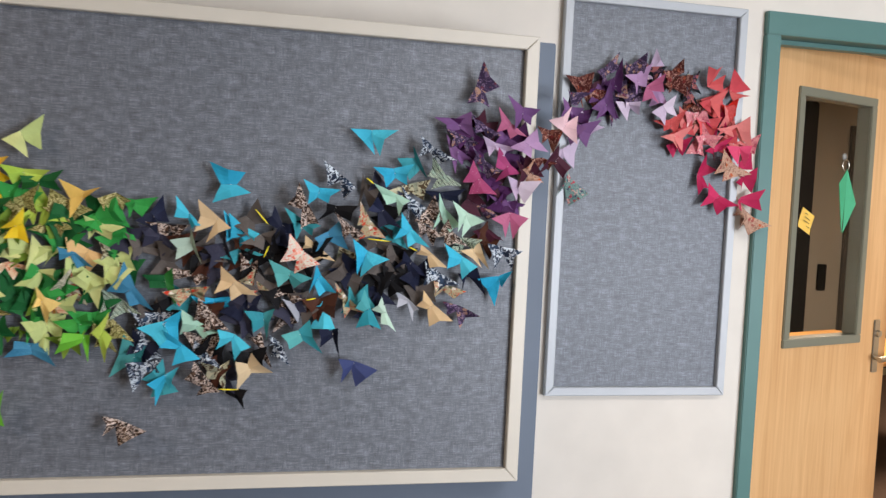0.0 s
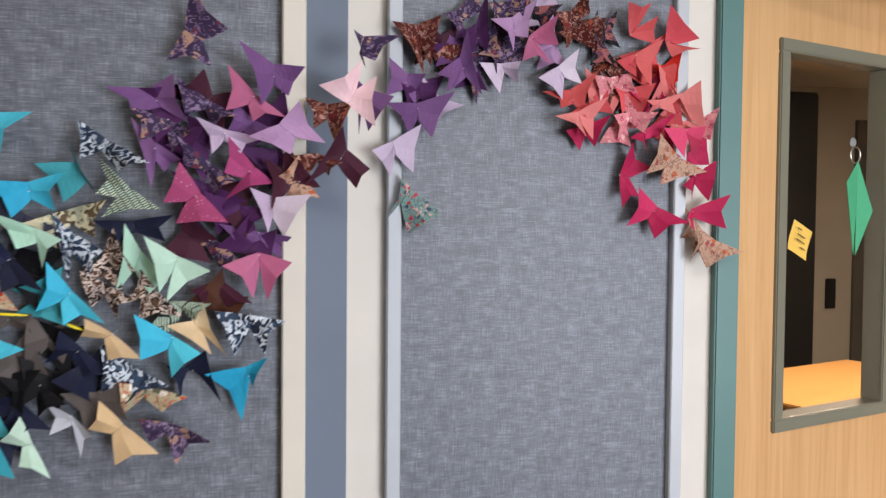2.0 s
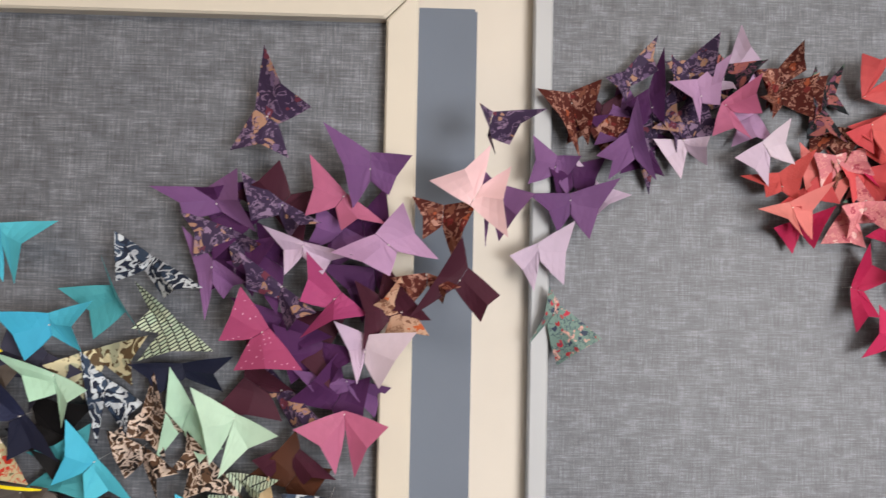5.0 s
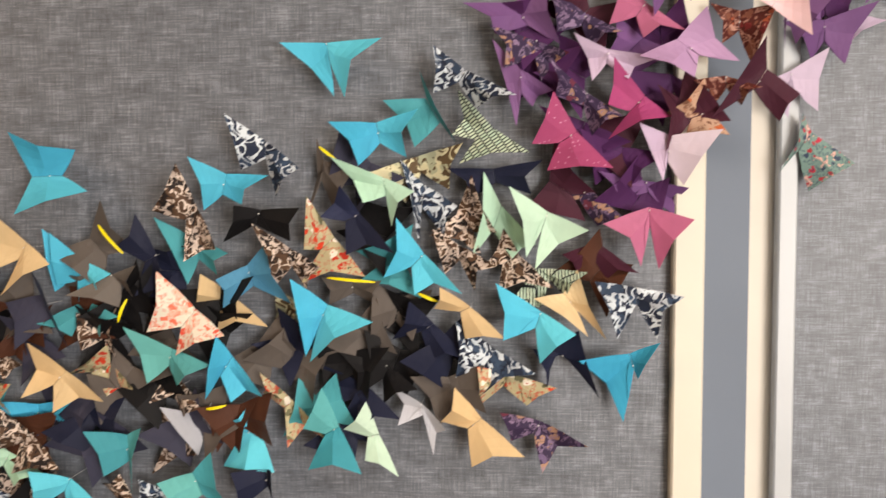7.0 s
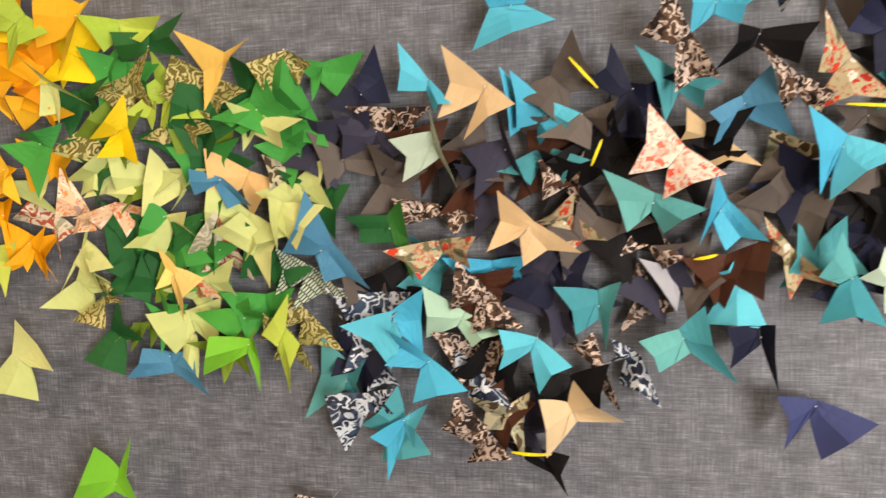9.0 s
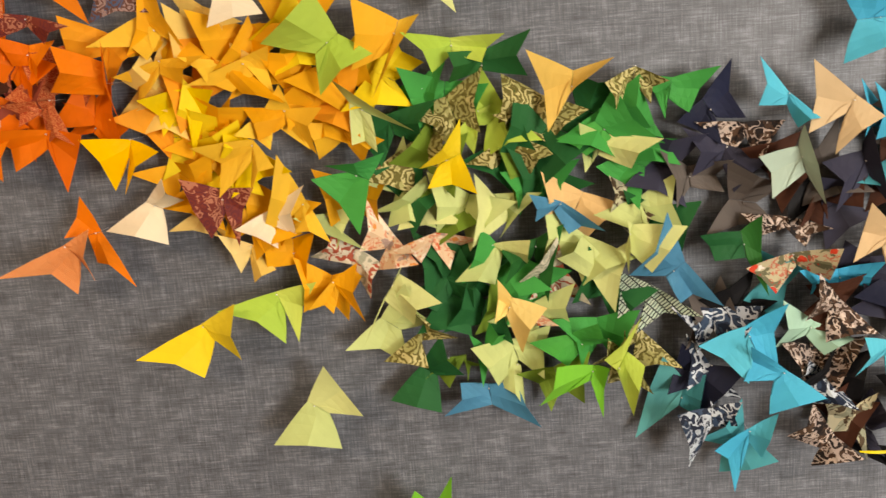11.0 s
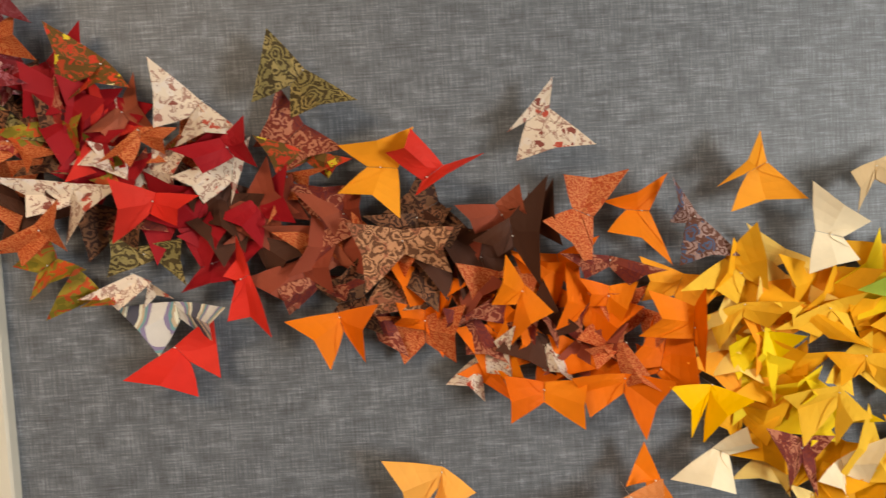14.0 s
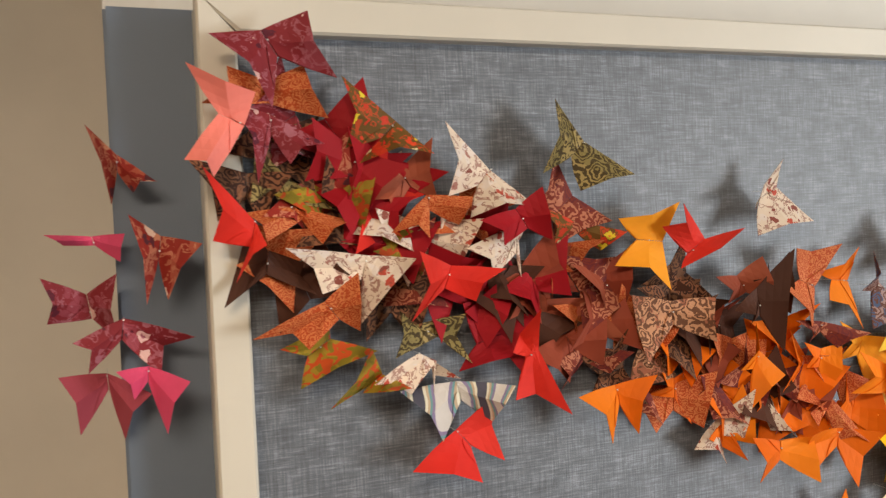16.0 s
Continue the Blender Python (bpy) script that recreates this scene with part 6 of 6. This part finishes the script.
hidden("coral", 1.874, 1.844, 40, (0.058, 74, 0.046, 136), (0.056, 83, 0.048, 153), 0, small_wall)
hidden("pinkpat", 1.942, 1.806, 60, (0.065, 68, 0.050, 148), (0.063, 62, 0.053, 154), 0, small_wall)
hidden("coral", 2.026, 1.818, 50, (0.054, 83, 0.047, 143), (0.061, 82, 0.049, 158), 0, small_wall)
hidden("fbrown", 1.848, 1.998, 6, (0.058, 67, 0.048, 136), (0.056, 77, 0.056, 139), 0, small_wall)
hidden("fdark", 1.891, 1.964, -63, (0.066, 73, 0.050, 140), (0.061, 80, 0.051, 145), 0, small_wall)
hidden("mauve", 1.787, 1.953, -62, (0.065, 60, 0.051, 155), (0.056, 78, 0.055, 150), 0, small_wall)
hidden("fpurple", 1.687, 1.948, 40, (0.055, 70, 0.047, 156), (0.058, 71, 0.056, 156), 0, small_wall)
hidden("dkpurple", 1.629, 1.905, 66, (0.059, 72, 0.053, 146), (0.057, 70, 0.047, 144), 0, small_wall)
hidden("purple", 1.593, 1.956, 68, (0.066, 75, 0.051, 143), (0.055, 66, 0.054, 156), 0, small_wall)
hidden("fbrown", 1.554, 1.941, -19, (0.063, 79, 0.053, 151), (0.063, 69, 0.053, 142), 0, small_wall)
hidden("fpurple", 1.745, 2.005, -2, (0.063, 77, 0.049, 158), (0.062, 74, 0.046, 148), 0, small_wall)
hidden("fpurple", 1.700, 1.989, -34, (0.062, 71, 0.054, 151), (0.064, 68, 0.052, 153), 0, small_wall)
hidden("crimson", 2.088, 1.740, 45, (0.058, 81, 0.055, 152), (0.066, 83, 0.051, 148), 0, small_wall)
hidden("fcream", 2.121, 1.590, -46, (0.064, 83, 0.051, 152), (0.063, 78, 0.048, 154), 0, small_wall)
hidden("dkgreen", -0.060, 1.520, 11, (0.062, 70, 0.052, 154), (0.062, 78, 0.046, 139), 0)
hidden("green", 0.005, 1.549, -8, (0.062, 65, 0.053, 150), (0.055, 71, 0.048, 136), 0)
hidden("lime", 0.063, 1.518, -51, (0.058, 64, 0.048, 135), (0.060, 69, 0.052, 149), 0)
hidden("dkgreen", 0.112, 1.488, -36, (0.065, 60, 0.050, 141), (0.059, 62, 0.054, 144), 0)
hidden("limepale", -0.048, 1.443, -64, (0.061, 62, 0.051, 143), (0.061, 83, 0.054, 145), 0)
hidden("green", 0.187, 1.509, 43, (0.062, 69, 0.047, 149), (0.061, 83, 0.056, 150), 0)
hidden("limepale", 0.020, 1.412, -20, (0.065, 60, 0.047, 149), (0.061, 63, 0.052, 157), 0)
hidden("dkgreen", 0.117, 1.443, -17, (0.059, 65, 0.049, 159), (0.059, 84, 0.055, 149), 0)
hidden("limepale", 0.154, 1.360, -33, (0.066, 72, 0.050, 142), (0.066, 72, 0.049, 146), 0)
hidden("green", 0.058, 1.335, -52, (0.061, 71, 0.049, 154), (0.064, 60, 0.051, 141), 0)
hidden("dkgreen", 0.003, 1.303, 60, (0.063, 66, 0.049, 138), (0.066, 67, 0.052, 146), 0)
hidden("limepale", 0.098, 1.282, 20, (0.061, 78, 0.047, 154), (0.058, 73, 0.049, 142), 0)
hidden("green", 0.173, 1.253, 4, (0.060, 69, 0.053, 149), (0.054, 66, 0.051, 157), 0)
hidden("limepale", -0.081, 1.276, 54, (0.061, 60, 0.054, 145), (0.061, 77, 0.052, 147), 0)
hidden("dkgreen", -0.041, 1.213, 57, (0.059, 69, 0.055, 139), (0.058, 80, 0.047, 155), 0)
hidden("limepale", 0.230, 1.399, 27, (0.059, 67, 0.054, 157), (0.056, 71, 0.051, 147), 0)
hidden("paisley", 0.115, 1.532, -23, (0.056, 74, 0.054, 136), (0.057, 80, 0.054, 151), 0)
hidden("green", 0.243, 1.494, -66, (0.063, 84, 0.056, 152), (0.055, 81, 0.048, 151), 0)
hidden("yellow", -0.064, 1.574, 63, (0.063, 63, 0.049, 157), (0.056, 75, 0.050, 139), 0)
hidden("limepale", 0.069, 1.233, 17, (0.055, 62, 0.050, 136), (0.055, 74, 0.053, 156), 0)
hidden("dkred", -1.053, 1.902, 35, (0.060, 63, 0.048, 144), (0.063, 64, 0.053, 151), 0)
hidden("cherry", -1.100, 1.914, -58, (0.062, 62, 0.047, 149), (0.057, 81, 0.051, 143), 0)
hidden("kimono", -1.083, 1.849, 41, (0.054, 78, 0.047, 138), (0.065, 77, 0.048, 137), 0)
hidden("red", -1.009, 1.835, 66, (0.062, 80, 0.047, 150), (0.058, 65, 0.049, 150), 0)
hidden("dkred", -1.007, 1.862, -21, (0.059, 63, 0.054, 151), (0.064, 70, 0.055, 147), 0)
hidden("floralolive", -1.057, 1.843, 12, (0.061, 78, 0.050, 137), (0.054, 65, 0.046, 157), 0)
hidden("creamred", -0.967, 1.794, -2, (0.063, 60, 0.051, 157), (0.061, 70, 0.051, 137), 0)
hidden("goldor", -0.308, 1.632, -48, (0.056, 69, 0.050, 157), (0.056, 66, 0.049, 139), 0)
hidden("peachgold", -0.265, 1.631, -29, (0.057, 72, 0.046, 158), (0.058, 83, 0.053, 151), 0)
hidden("goldor", -0.223, 1.630, -3, (0.065, 62, 0.053, 142), (0.062, 78, 0.048, 140), 0)
hidden("yellow", -0.163, 1.628, -66, (0.057, 61, 0.050, 159), (0.058, 67, 0.051, 142), 0)
hidden("goldor", -0.115, 1.584, 32, (0.063, 64, 0.048, 151), (0.065, 76, 0.050, 159), 0)
hidden("peachgold", -0.322, 1.571, -69, (0.055, 79, 0.050, 136), (0.061, 84, 0.051, 143), 0)
hidden("yellow", -0.268, 1.538, -56, (0.055, 82, 0.051, 158), (0.055, 66, 0.047, 144), 0)
hidden("goldor", -0.139, 1.542, -61, (0.057, 70, 0.049, 136), (0.054, 84, 0.048, 147), 0)
hidden("orange", -0.491, 1.556, -13, (0.060, 62, 0.049, 137), (0.061, 83, 0.052, 156), 0)
hidden("orange", -0.535, 1.569, -39, (0.054, 73, 0.051, 149), (0.059, 75, 0.053, 157), 0)
hidden("orange2", -0.381, 1.634, -26, (0.059, 80, 0.048, 137), (0.058, 62, 0.054, 155), 0)
lay_heap()

paper_edge(0.843, 1.474, 0.901, 1.469)
paper_edge(0.558, 1.537, 0.589, 1.502)
paper_edge(0.593, 1.446, 0.581, 1.417)
paper_edge(0.834, 1.631, 0.854, 1.616)
paper_edge(0.483, 1.080, 0.530, 1.079)
paper_edge(0.691, 1.311, 0.716, 1.316)
paper_edge(0.953, 1.456, 0.977, 1.446)
